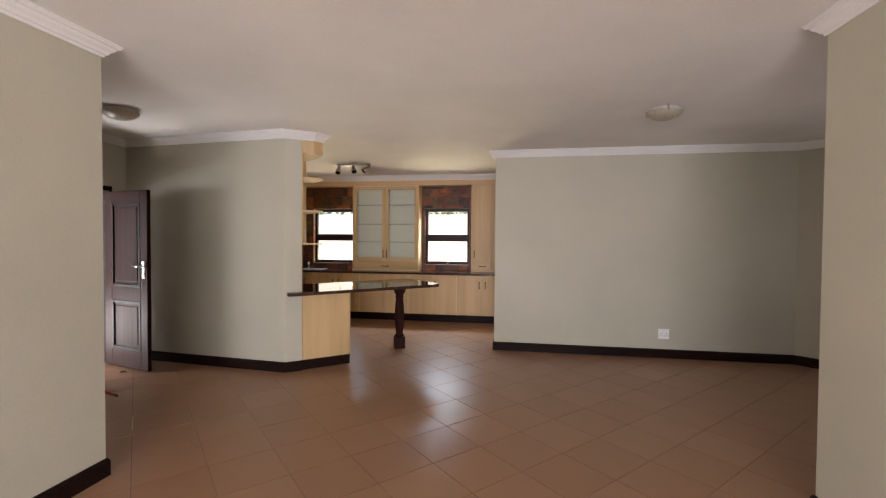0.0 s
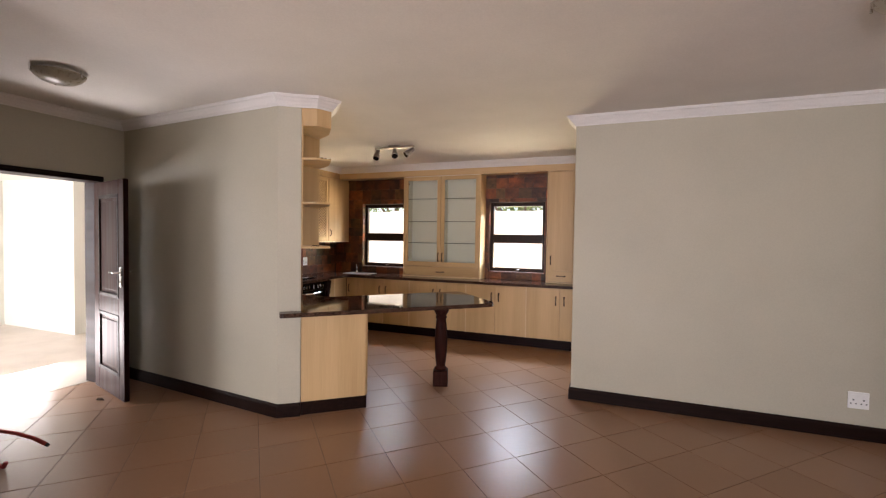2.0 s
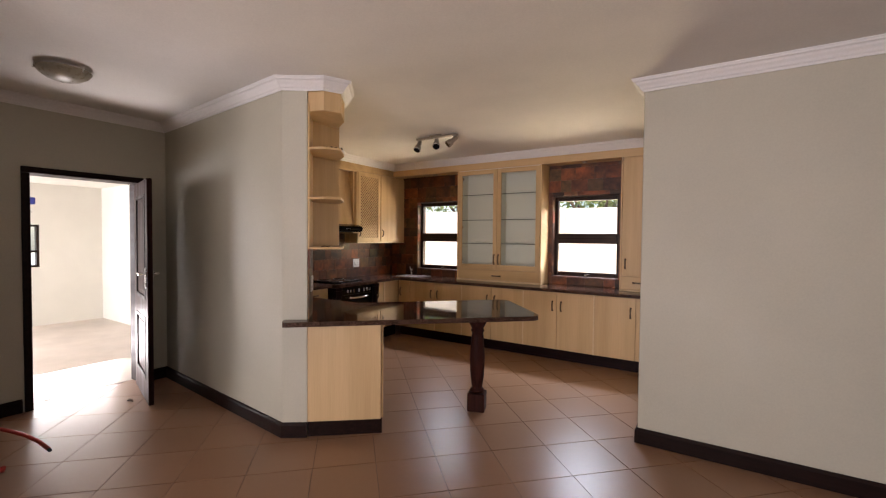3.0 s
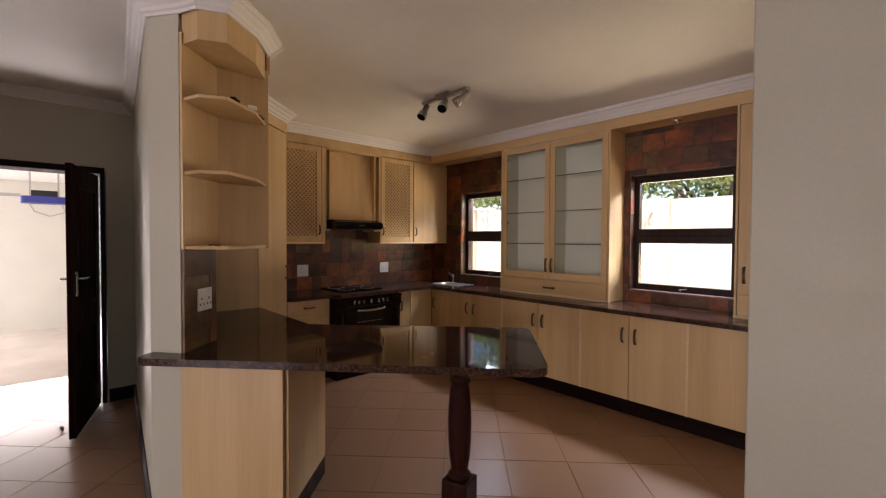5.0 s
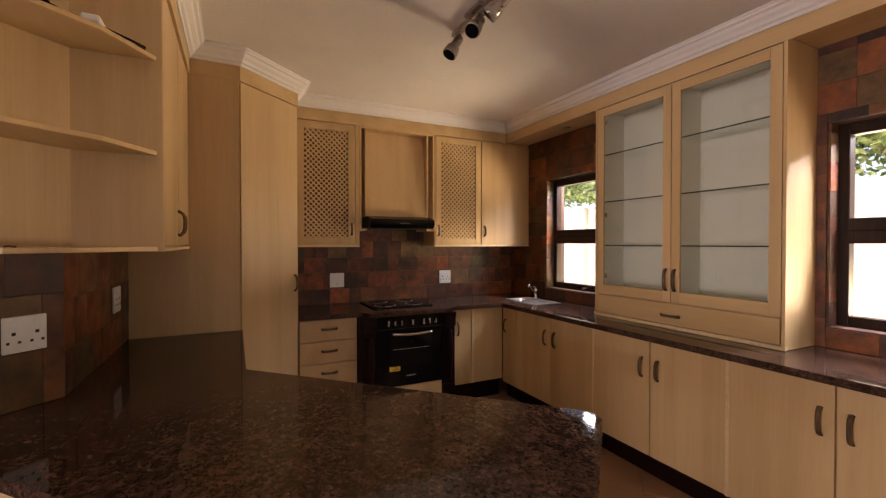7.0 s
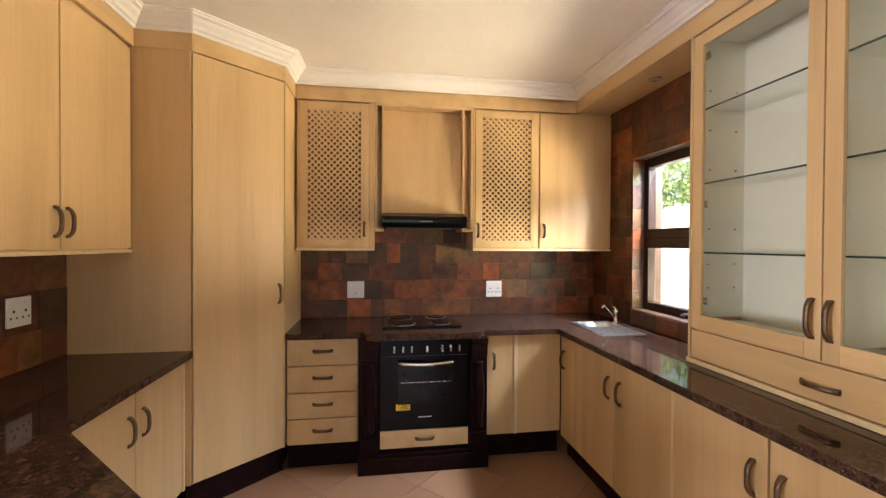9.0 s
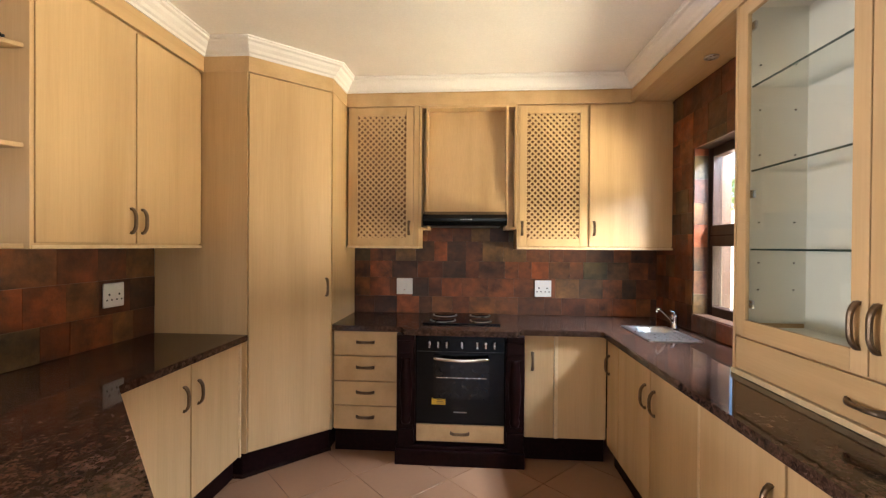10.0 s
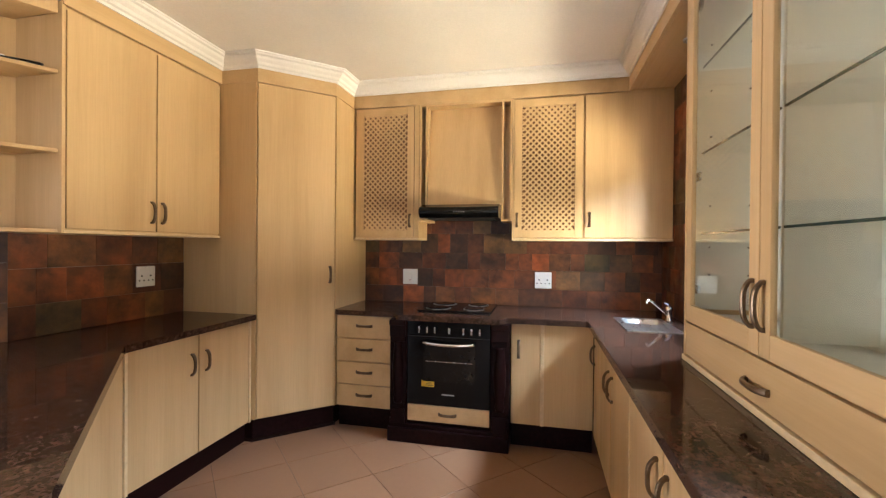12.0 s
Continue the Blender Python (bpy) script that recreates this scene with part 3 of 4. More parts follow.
FRONT = 8.572
XS = [-3.12, -2.165, -1.214, -0.298, 0.650]
for a, b in zip(XS, XS[1:]):
    base_unit((a, FRONT), (b, FRONT), [(0, 0.5, 0.44), (0.5, 1, 0.56)], "light oak laminate base cabinet with two doors under the granite worktop")
    if a > -3.0:
        part("filler_strip", slab((a - 0.008, FRONT), (a + 0.008, FRONT), 0.142, 0.878, -0.019, 0.004, 0.002), EDGE,
             [o for o in scene.objects if o.name.startswith("base_cabinet") and not o.parent][-1])
base_unit((-3.345, FRONT), (-3.12, FRONT), [(0, 1, 0.25)], "narrow light oak laminate corner cabinet under the worktop")
HX = -3.345
corner = base_unit((HX, 8.015), (HX, FRONT - 0.001), [(0, 0.37, 0.10), (0.37, 1.0, None)], "light oak laminate corner cabinet beside the oven", z0=0.17, depth=0.62)
part("filler_strip", slab((HX, 8.22), (HX, 8.245), 0.172, 0.878, -0.019, 0.004, 0.002), EDGE, corner)

# drawers
DX = -3.372
dr = thing("drawer_unit", (DX, 6.9, 0), "light oak laminate unit with four drawers beside the oven", "drawers")
part("carcass", slab((DX, 6.668), (DX, 7.135), 0.17, 0.88, -0.60, -0.020), OAK, dr)
part("plinth", slab((DX, 6.668), (DX, 7.135), 0.0, 0.17, -0.60, -0.055), KICK, dr)
zs = [0.17, 0.345, 0.52, 0.70, 0.878]
for a, b in zip(zs, zs[1:]):
    door_leaf((DX, 6.668), (DX, 7.135), a, b, dr, (0.5, (a + b) / 2 + 0.01), name="drawer", lying=True, material=OAKH)

# oven housing with carved pilasters
SX = -3.278
oven = thing("oven", (SX, 7.58, 0), "black built-in oven with chrome handle in a dark wooden housing", "oven")
part("housing", slab((SX, 7.14), (SX, 8.012), 0.12, 0.88, -0.60, -0.020), KICK, oven, "dark-stained wooden housing")
bm = slab((SX, 7.138), (SX, 8.012), 0.0, 0.10, -0.60, 0.035, 0.004)
slab((SX, 7.142), (SX, 8.008), 0.10, 0.125, -0.60, 0.015, 0.004, bm=bm)
part("plinth", bm, KICK, oven, "dark moulded plinth that juts forward")
for a, b in ((7.145, 7.270), (7.885, 8.008)):
    bm = slab((SX, a), (SX, b), 0.125, 0.88, -0.018, 0.0, 0.003)
    y = (a + b) / 2
    for z0, z1, out, w in ((0.125, 0.235, 0.020, 0.055), (0.235, 0.27, 0.012, 0.050), (0.72, 0.755, 0.018, 0.052), (0.755, 0.84, 0.030, 0.057), (0.84, 0.88, 0.036, 0.060)):
        slab((SX, y - w), (SX, y + w), z0, z1, 0.0, out, 0.005, bm=bm)
    pil = part("pilaster", bm, KICK, oven, "dark turned wooden pilaster")
    part("half_column", turned(SX - 0.004, y, [(0.030, 0.27), (0.036, 0.30), (0.030, 0.33), (0.042, 0.45), (0.044, 0.55), (0.034, 0.66), (0.030, 0.70), (0.036, 0.72)], 16), KICK, pil, smooth=True)
front = part("oven_front", slab((SX, 7.276), (SX, 7.880), 0.275, 0.876, -0.05, 0.0, 0.004), BLACK, oven, "black enamel oven front")
part("trim_strip", slab((SX, 7.278), (SX, 7.878), 0.876, 0.884, -0.04, 0.003, 0.001), STEEL, oven)
part("oven_window", slab((SX, 7.395), (SX, 7.775), 0.445, 0.735, 0.0005, 0.004, 0.001), OVENGLASS, front, "dark oven door glass")
# thin bright strip in front of the glass, drawing the rack's glint
part("rack_glint", slab((SX, 7.415), (SX, 7.755), 0.588, 0.593, 0.0042, 0.0055), STEEL, front, "steel strip drawn for the glint of the oven rack behind the glass")
part("door_seam", slab((SX, 7.280), (SX, 7.876), 0.765, 0.769, 0.0005, 0.002), HOLE, front)
bm = bmesh.new()
rows = [Vector((SX + 0.030 + 0.012 * (1 - (2 * k / 12 - 1) ** 2), 7.400 + 0.370 * k / 12, 0.728 - 0.010 * (1 - (2 * k / 12 - 1) ** 2))) for k in range(13)]
tube([tuple(p) for p in rows], 0.013, 8, bm)
for y in (7.43, 7.74):
    tube([(SX, y, 0.727), (SX + 0.035, y, 0.727)], 0.008, 8, bm)
part("oven_handle", bm, CHROME, front, "curved chrome oven handle", smooth=True)
for y in (7.372, 7.43, 7.487, 7.590, 7.693, 7.750, 7.808):
    kn = part("knob", tube([(SX, y, 0.818), (SX + 0.012, y, 0.818), (SX + 0.014, y, 0.818)], [0.019, 0.018, 0.012], 14), BLACK, front)
    part("knob_grip", box(SX + 0.010, SX + 0.030, y - 0.006, y + 0.006, 0.796, 0.840, 0.002), STEEL, kn, "steel knob grip")
st = part("sticker", slab((SX, 7.385), (SX, 7.480), 0.405, 0.450, 0.0008, 0.0016), YELLOW, front, "yellow sticker with small print")
for k in range(3):
    part("print_bar", slab((SX, 7.415 + 0.004 * k), (SX, 7.472 - 0.008 * k), 0.414 + 0.011 * k, 0.418 + 0.011 * k, 0.0018, 0.0022), BRONZE, st)
part("badge", slab((SX, 7.535), (SX, 7.625), 0.352, 0.360, 0.0005, 0.0012), GREY, front)
wd = door_leaf((SX, 7.276), (SX, 7.880), 0.148, 0.272, oven, (0.5, 0.215), name="warming_drawer", lying=True, material=OAKH)

# tall corner cupboard, with its straight side panels
tall = thing("tall_cabinet", (-3.4, 6.2, 0), "tall light oak laminate corner cupboard with a diagonal door", "cabinet")
part("carcass", prism([(-3.955, 5.63), (-2.99, 5.63), (-2.993, 6.241), (-3.37, 6.642), (-3.955, 6.64)], 0.165, 2.585), OAK, tall)
part("side_panel", slab((-2.975, 5.632), (-2.975, 6.241), 0.165, 2.585, -0.017, 0.0, 0.002), OAK, tall)
part("side_panel", slab((-3.37, 6.659), (-3.955, 6.659), 0.165, 2.585, -0.018, 0.0, 0.002), OAK, tall)
part("plinth", prism([(-3.955, 5.63), (-3.0, 5.63), (-3.0, 6.205), (-3.41, 6.625), (-3.955, 6.625)], 0.0, 0.165), KICK, tall, "dark-stained plinth board")
door_leaf((-2.977, 6.248), (-3.358, 6.657), 0.17, 2.565, tall, (0.93, 1.19), d0=-0.012)
part("plinth_bead", sweep([(-3.0, 5.63), (-3.0, 6.205), (-3.41, 6.625), (-3.415, 6.64)], [(0, 0), (0.015, 0), (0.012, 0.012), (0, 0.02)]), SKIRT, tall)

# south run: double base cabinet, wall cabinet, and the diagonal cupboard under the bar
base_unit((-2.035, 6.205), (-2.985, 6.205), [(0, 0.49, 0.43), (0.49, 1, 0.55)], "light oak laminate base cabinet with two doors under the granite worktop", z0=0.15)
part("filler_strip", slab((-2.948, 6.205), (-2.968, 6.205), 0.152, 0.878, -0.019, 0.010, 0.002), EDGE,
     [o for o in scene.objects if o.name.startswith("base_cabinet") and not o.parent][-1])
bar = thing("bar_cabinet", (-1.6, 5.9, 0), "light oak laminate cupboard panel carrying the granite bar", "cabinet")
part("carcass", prism([(-1.72, 5.445), (-1.285, 5.80), (-1.68, 6.185), (-2.03, 6.185), (-2.03, 5.63), (-1.89, 5.63)], 0.13, 0.88), OAK, bar)
part("end_panel", slab((-1.27, 5.785), (-1.705, 5.425), 0.12, 0.88, -0.018, 0.0, 0.002), OAK, bar)
part("side_panel", slab((-1.69, 6.205), (-1.272, 5.790), 0.12, 0.88, -0.017, 0.0, 0.002), OAK, bar)
door_leaf((-1.672, 6.205), (-2.022, 6.205), 0.15, 0.88, bar)
part("plinth", slab((-1.70, 6.205), (-2.03, 6.205), 0.0, 0.15, -0.3, -0.055), KICK, bar)
part("filler_strip", slab((-2.020, 6.205), (-2.036, 6.205), 0.152, 0.878, -0.019, 0.010, 0.002), EDGE, bar)
part("plinth_board", sweep([(-1.68, 6.215), (-1.262, 5.79), (-1.70, 5.42)], [(0.0, 0.0), (0.020, 0.0), (0.020, 0.105), (0.010, 0.122), (0.0, 0.124)]), SKIRT, bar, "dark-stained skirting round the panel")

wc = thing("wall_cabinet", (-2.45, 5.8, 1.475), "light oak laminate wall cabinet with two doors", "cabinet", "kitchen wall cabinets")
part("carcass", box(-2.97, -1.935, 5.63, 5.930, 1.478, 2.585), OAK, wc)
part("bottom_trim", box(-2.97, -1.925, 5.63, 5.953, 1.462, 1.478, 0.003), EDGE, wc)
part("side_panel", box(-1.935, -1.918, 5.60, 5.950, 1.464, 2.585, 0.002), OAK, wc)
door_leaf((-1.937, 5.95), (-2.445, 5.95), 1.482, 2.560, wc, (0.93, 1.60))
door_leaf((-2.445, 5.95), (-2.965, 5.95), 1.482, 2.560, wc, (0.07, 1.60))

# open corner shelves at the partition's end
SH = [(-1.712, 5.430), (-1.585, 5.475), (-1.530, 5.600), (-1.700, 5.800), (-1.915, 5.930), (-1.915, 5.622), (-1.890, 5.612)]
os_ = thing("corner_shelf", (-1.8, 5.65, 1.465), "open light oak laminate corner shelves with faceted fronts", "shelf")
part("back_panel", slab((-1.700, 5.418), (-1.930, 5.648), 1.465, 2.585, 0.0, 0.012), OAK, os_)
for z in (1.465, 1.853, 2.236):
    part("shelf_board", prism(SH, z, z + 0.018, 0.002), OAKH, os_)
part("top_box", prism(SH, 2.526, 2.69, 0.002), OAK, os_)

# fascia under the cornice
part_ = sweep([(-1.92, 5.955), (-2.975, 5.955), (-2.980, 6.248), (-3.358, 6.657), (-3.682, 6.662), (-3.682, 8.842), (0.66, 8.842)], [(-0.015, 2.570), (0.006, 2.570), (0.006, 2.70), (-0.015, 2.70)])
solid("cabinet_fascia", part_, OAKH, "light oak laminate fascia above the wall cabinets", "trim", kind="structure")
bm = box(-3.95, -2.412, 8.868, 9.155, 2.585, 2.60)
box(-1.078, -0.062, 8.868, 9.155, 2.585, 2.60, bm=bm)
solid("window_soffit", bm, OAKH, "light oak laminate soffit over the windows", "trim", kind="structure")

# wall cabinets over the oven
WX = -3.68


def lattice(p0, p1, z0, z1, parent, handle_share):
    """A framed door with a diamond lattice of slats in two layers."""
    u, n = along(p0, p1)
    a, b = Vector(p0), Vector(p1)
    L = (b - a).length
    w = 0.062
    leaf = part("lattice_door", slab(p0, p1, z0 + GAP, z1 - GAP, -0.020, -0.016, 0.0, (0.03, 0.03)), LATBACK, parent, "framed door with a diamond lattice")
    part("stile", slab(p0, tuple(a + u * w), z0 + GAP, z1 - GAP, -0.018, 0.0, 0.002, (GAP, 0)), OAK, leaf)
    part("stile", slab(tuple(b - u * w), p1, z0 + GAP, z1 - GAP, -0.018, 0.0, 0.002, (0, GAP)), OAK, leaf)
    part("rail", slab(tuple(a + u * w), tuple(b - u * w), z0 + GAP, z0 + w, -0.018, 0.0, 0.002), OAKH, leaf)
    part("rail", slab(tuple(a + u * w), tuple(b - u * w), z1 - w, z1 - GAP, -0.018, 0.0, 0.002), OAKH, leaf)
    W, H = L - 2 * w, z1 - z0 - 2 * w
    step, half = 0.046, 0.0085
    for layer, sign in ((-0.013, 1), (-0.008, -1)):
        bm = bmesh.new()
        s = -H
        while s < W:
            lo, hi = max(0.0, -s), min(H, W - s)
            if hi - lo > 0.02:
                ends = []
                for zz in (lo, hi):
                    x = s + zz
                    ends.append((x if sign > 0 else W - x, zz))
                (xa, za), (xb, zb) = ends
                dx = half * 1.41
                pts = [(xa - dx, za), (xa + dx, za), (xb + dx, zb), (xb - dx, zb)]
                pts = [(min(max(x, -0.004), W + 0.004), z) for x, z in pts]
                f = []
                for d in (layer, layer + 0.005):
                    f.append([bm.verts.new(Vector((*(a + u * (w + x) + n * d), z0 + w + z))) for x, z in pts])
                lo_, hi_ = f
                bm.faces.new(lo_[::-1])
                bm.faces.new(hi_)
                for k in range(4):
                    bm.faces.new((lo_[k], lo_[(k + 1) % 4], hi_[(k + 1) % 4], hi_[k]))
            s += step
        part("lattice_slats", bm, OAK, leaf)
    q = a + (b - a) * handle_share
    bow_handle((q.x, q.y, z0 + 0.14), n, 0.11, BRONZE, leaf)


hw = thing("wall_cabinet", (WX, 6.95, 1.47), "light oak laminate wall cabinet with a lattice door", "cabinet", "kitchen wall cabinets")
part("carcass", box(-3.955, WX - 0.022, 6.672, 7.235, 1.482, 2.585), OAK, hw)
part("bottom_trim", box(-3.955, WX + 0.003, 6.672, 7.237, 1.464, 1.482, 0.003), EDGE, hw)
part("end_panel", box(-3.955, WX - 0.002, 7.200, 7.237, 1.482, 2.585, 0.002), OAK, hw)
lattice((WX, 6.690), (WX, 7.198), 1.484, 2.562, hw, 0.93)
hw = thing("wall_cabinet", (WX, 8.56, 1.47), "light oak wall cabinet with one lattice door and one plain", "cabinet", "kitchen wall cabinets")
part("carcass", box(-3.955, WX - 0.022, 7.995, 9.150, 1.482, 2.585), OAK, hw)
part("bottom_trim", box(-3.955, WX + 0.003, 7.993, 9.150, 1.464, 1.482, 0.003), EDGE, hw)
part("end_panel", box(-3.955, WX - 0.002, 7.993, 8.003, 1.482, 2.585, 0.002), OAK, hw)
lattice((WX, 8.005), (WX, 8.525), 1.484, 2.562, hw, 0.05)
door_leaf((WX, 8.530), (WX, 9.146), 1.484, 2.562, hw, (0.06, 1.625), length=0.11)

hc = thing("hood_cabinet", (WX, 7.61, 1.6), "light oak laminate hood housing with a sloping front", "cabinet")
for y in (7.240, 7.292, 7.907, 7.975):
    part("side_panel", box(-3.955, WX - 0.004, y, y + 0.016, 1.615, 2.585, 0.002), OAK, hc)
for a, b in ((7.256, 7.292), (7.923, 7.975)):
    part("recess_back", box(-3.955, -3.80, a, b, 1.615, 2.585), OAK, hc)
    part("recess_bottom", box(-3.80, WX - 0.006, a, b, 1.615, 1.631), OAK, hc)
bm = bmesh.new()
sec = [(-3.79, 2.585), (-3.955, 2.585), (-3.955, 1.75), (-3.692, 1.75)]
lo = [bm.verts.new((x, 7.309, z)) for x, z in sec]
hi = [bm.verts.new((x, 7.906, z)) for x, z in sec]
bm.faces.new(lo)
bm.faces.new(hi[::-1])
for k in range(4):
    bm.faces.new((lo[k], lo[(k + 1) % 4], hi[(k + 1) % 4], hi[k]))
part("sloping_front", bm, OAK, hc)
part("top_rail", box(-3.80, WX - 0.002, 7.256, 7.975, 2.552, 2.585), OAKH, hc)

hood = thing("cooker_hood", (-3.70, 7.6, 1.62), "slim black cooker hood with small buttons", "cooker hood")
bm = bmesh.new()
sec = [(-3.95, 1.745), (-3.60, 1.745), (-3.50, 1.715), (-3.485, 1.69), (-3.485, 1.665), (-3.52, 1.635), (-3.95, 1.635)]
lo = [bm.verts.new((x, 7.29, z)) for x, z in sec]
hi = [bm.verts.new((x, 7.905, z)) for x, z in sec]
faces = [bm.faces.new(lo), bm.faces.new(hi[::-1])]
for k in range(len(sec)):
    bm.faces.new((lo[k], lo[(k + 1) % len(sec)], hi[(k + 1) % len(sec)], hi[k]))
soften(bm, bm.edges[:], 0.004)
hb = part("hood_body", bm, BLACK, hood)
for k in range(5):
    part("button", box(-3.4853, -3.4835, 7.565 + 0.019 * k, 7.572 + 0.019 * k, 1.675, 1.682), GREY, hb)
part("grease_filter", box(-3.88, -3.55, 7.33, 7.86, 1.632, 1.6345), GREYDARK, hood)

# glazed dresser standing on the worktop
DY = 8.84
ds = thing("dresser_cabinet", (-1.745, 9.0, 0.92), "light oak dresser with two glazed doors and glass shelves", "display cabinet")
part("side_panel", box(-2.412, -2.394, DY, 9.155, 0.922, 2.585, 0.002), OAK, ds)
part("side_panel", box(-1.096, -1.078, DY, 9.155, 0.922, 2.585, 0.002), OAK, ds)
part("back_board", box(-2.394, -1.096, 9.135, 9.150, 0.94, 2.585), WHITE, ds, "white melamine back")
for x in (-2.394, -1.102):
    part("lining", box(x, x + 0.006, DY + 0.022, 9.135, 1.15, 2.57), WHITE, ds, "white melamine lining")
part("floor_board", box(-2.388, -1.102, DY + 0.020, 9.135, 1.100, 1.130), WHITE, ds)
part("top_board", box(-2.388, -1.102, DY + 0.020, 9.135, 2.560, 2.585), WHITE, ds)
part("inner_divider", box(-1.755, -1.737, 8.90, 9.135, 1.145, 2.56), WHITE, ds)
part("bottom_trim", box(-2.416, -1.074, DY - 0.006, DY + 0.02, 0.921, 0.945, 0.003), EDGE, ds)
part("drawer_box", box(-2.388, -1.102, DY + 0.02, 9.135, 0.945, 1.096), OAK, ds)
door_leaf((-2.392, DY), (-1.098, DY), 0.947, 1.096, ds, (0.5, 1.010), d0=-0.018, name="drawer", lying=True, material=OAKH, length=0.14)
for z in (1.475, 1.825, 2.20):
    for a, b in ((-2.385, -1.757), (-1.735, -1.105)):
        g = part("glass_shelf", box(a, b, 8.90, 9.132, z, z + 0.008), GREENGLASS, ds, "clear glass shelf")
        part("shelf_edge", box(a, b, 8.8965, 8.8995, z, z + 0.008), GLASSEDGE, g)
for a, b, hs in ((-2.392, -1.746, 0.95), (-1.744, -1.098, 0.05)):
    z0, z1, w = 1.100, 2.562, 0.062
    leaf = part("glazed_door", box(a + w - 0.006, b - w + 0.006, DY + 0.007, DY + 0.011, z0 + w - 0.006, z1 - w + 0.006), GREENGLASS, ds, "oak-framed glass door")
    part("stile", box(a + 0.002, a + w, DY, DY + 0.019, z0, z1, 0.002), OAK, leaf)
    part("stile", box(b - w, b - 0.002, DY, DY + 0.019, z0, z1, 0.002), OAK, leaf)
    part("rail", box(a + w, b - w, DY, DY + 0.019, z0, z0 + w + 0.01, 0.002), OAKH, leaf)
    part("rail", box(a + w, b - w, DY, DY + 0.019, z1 - w, z1, 0.002), OAKH, leaf)
    bow_handle((a + (b - a) * hs, DY, 1.25), (0, -1), 0.15, BRONZE, leaf)
    x = a + 0.03 if hs > 0.5 else b - 0.03
    for z in (1.24, 1.72, 2.45):
        part("hinge", box(x - 0.004 if hs < 0.5 else x, x + 0.045 if hs > 0.5 else x + 0.004, DY + 0.022, DY + 0.035, z - 0.018, z + 0.018, 0.003), STEEL, leaf)
for x in (-2.386, -1.110):
    for z in (1.30, 1.42, 1.60, 1.90, 2.10, 2.30):
        for y in (8.93, 9.08):
            part("shelf_peg", tube([(x, y, z), (x + 0.005, y, z)], 0.004, 6), HOLE, ds)

t2 = thing("tall_wall_cabinet", (0.3, 9.0, 0.92), "tall light oak laminate cupboard standing on the worktop", "cabinet", "kitchen wall cabinets")
part("carcass", box(-0.045, 0.675, DY + 0.02, 9.155, 0.922, 2.585), OAK, t2)
part("side_panel", box(-0.062, -0.045, DY - 0.001, 9.155, 0.922, 2.585, 0.002), OAK, t2)
part("bottom_trim", box(-0.064, 0.675, DY - 0.006, DY + 0.02, 0.921, 0.943, 0.003), EDGE, t2)
door_leaf((-0.043, DY), (0.316, DY), 1.112, 2.562, t2, (0.13, 1.26))
door_leaf((0.316, DY), (0.675, DY), 1.112, 2.562, t2, (0.87, 1.26))
door_leaf((-0.043, DY), (0.316, DY), 0.945, 1.108, t2, (0.55, 1.03), name="drawer", lying=True, material=OAKH)
door_leaf((0.316, DY), (0.675, DY), 0.945, 1.108, t2, (0.5, 1.03), name="drawer", lying=True, material=OAKH)

# ---- worktops ----


def rounded(points, radii, steps=6):
    """A plan outline with its corners rounded."""
    out = []
    n = len(points)
    for i, r in enumerate(radii):
        p, a, b = Vector(points[i]), Vector(points[i - 1]), Vector(points[(i + 1) % n])
        if not r:
            out.append(tuple(p))
            continue
        u, w = (a - p).normalized(), (b - p).normalized()
        s, e = p + u * r, p + w * r
        for k in range(steps + 1):
            q = k / steps
            out.append(tuple((1 - q) ** 2 * s + 2 * q * (1 - q) * p + q * q * e))
    return out


wt = rounded([(-3.955, 6.662), (-3.36, 6.662), (-3.335, 6.70), (-3.332, 7.16), (-3.235, 7.20), (-3.225, 7.95), (-3.305, 7.99), (-3.300, 8.53), (0.675, 8.53), (0.675, 9.155), (-3.26, 9.155), (-3.26, 8.745), (-3.49, 8.745), (-3.49, 9.155), (-3.955, 9.155)],
             [0, 0, 0.02, 0.02, 0.03, 0.03, 0.02, 0.03] + [0] * 7)
wt_bm = prism(wt, 0.882, 0.920)
box(-3.49, -3.26, 9.005, 9.155, 0.882, 0.920, bm=wt_bm)
solid("worktop", wt_bm, GRANITE, "polished dark brown granite worktop with a chipped rough edge", "worktop")
BAR = rounded([(-2.965, 5.625), (-1.905, 5.625), (-1.70, 5.415), (-1.835, 5.312), (-1.80, 5.262), (-1.752, 5.224), (-0.255, 6.625), (-0.90, 7.335), (-1.985, 6.255), (-2.965, 6.255)],
              [0, 0, 0, 0.0, 0.02, 0.03, 0.10, 0.09, 0.02, 0])
solid("bar_worktop", prism(BAR, 0.882, 0.920), GRANITE, "polished dark brown granite bar top on one turned leg", "worktop")


def rough_edge(points, name, owner):
    """Small chips of stone along a worktop's hewn front edge."""
    rng = random.Random(5)
    bm = bmesh.new()
    pts = [Vector(p) for p in points]
    for a, b in zip(pts, pts[1:]):
        L = (b - a).length
        u = (b - a).normalized()
        n = Vector((u.y, -u.x))
        s = 0.0
        while s < L:
            c = a + u * s
            r = rng.uniform(0.002, 0.0042)
            m = Matrix.Translation((c.x - n.x * 0.002, c.y - n.y * 0.002, rng.uniform(0.888, 0.914))) @ Euler((rng.random() * 3, rng.random() * 3, rng.random() * 3)).to_matrix().to_4x4()
            bmesh.ops.create_icosphere(bm, subdivisions=1, radius=r, matrix=m)
            s += rng.uniform(0.004, 0.012)
    ob = part(name, bm, GRANITE, owner)
    ob["kind"] = "stuff"


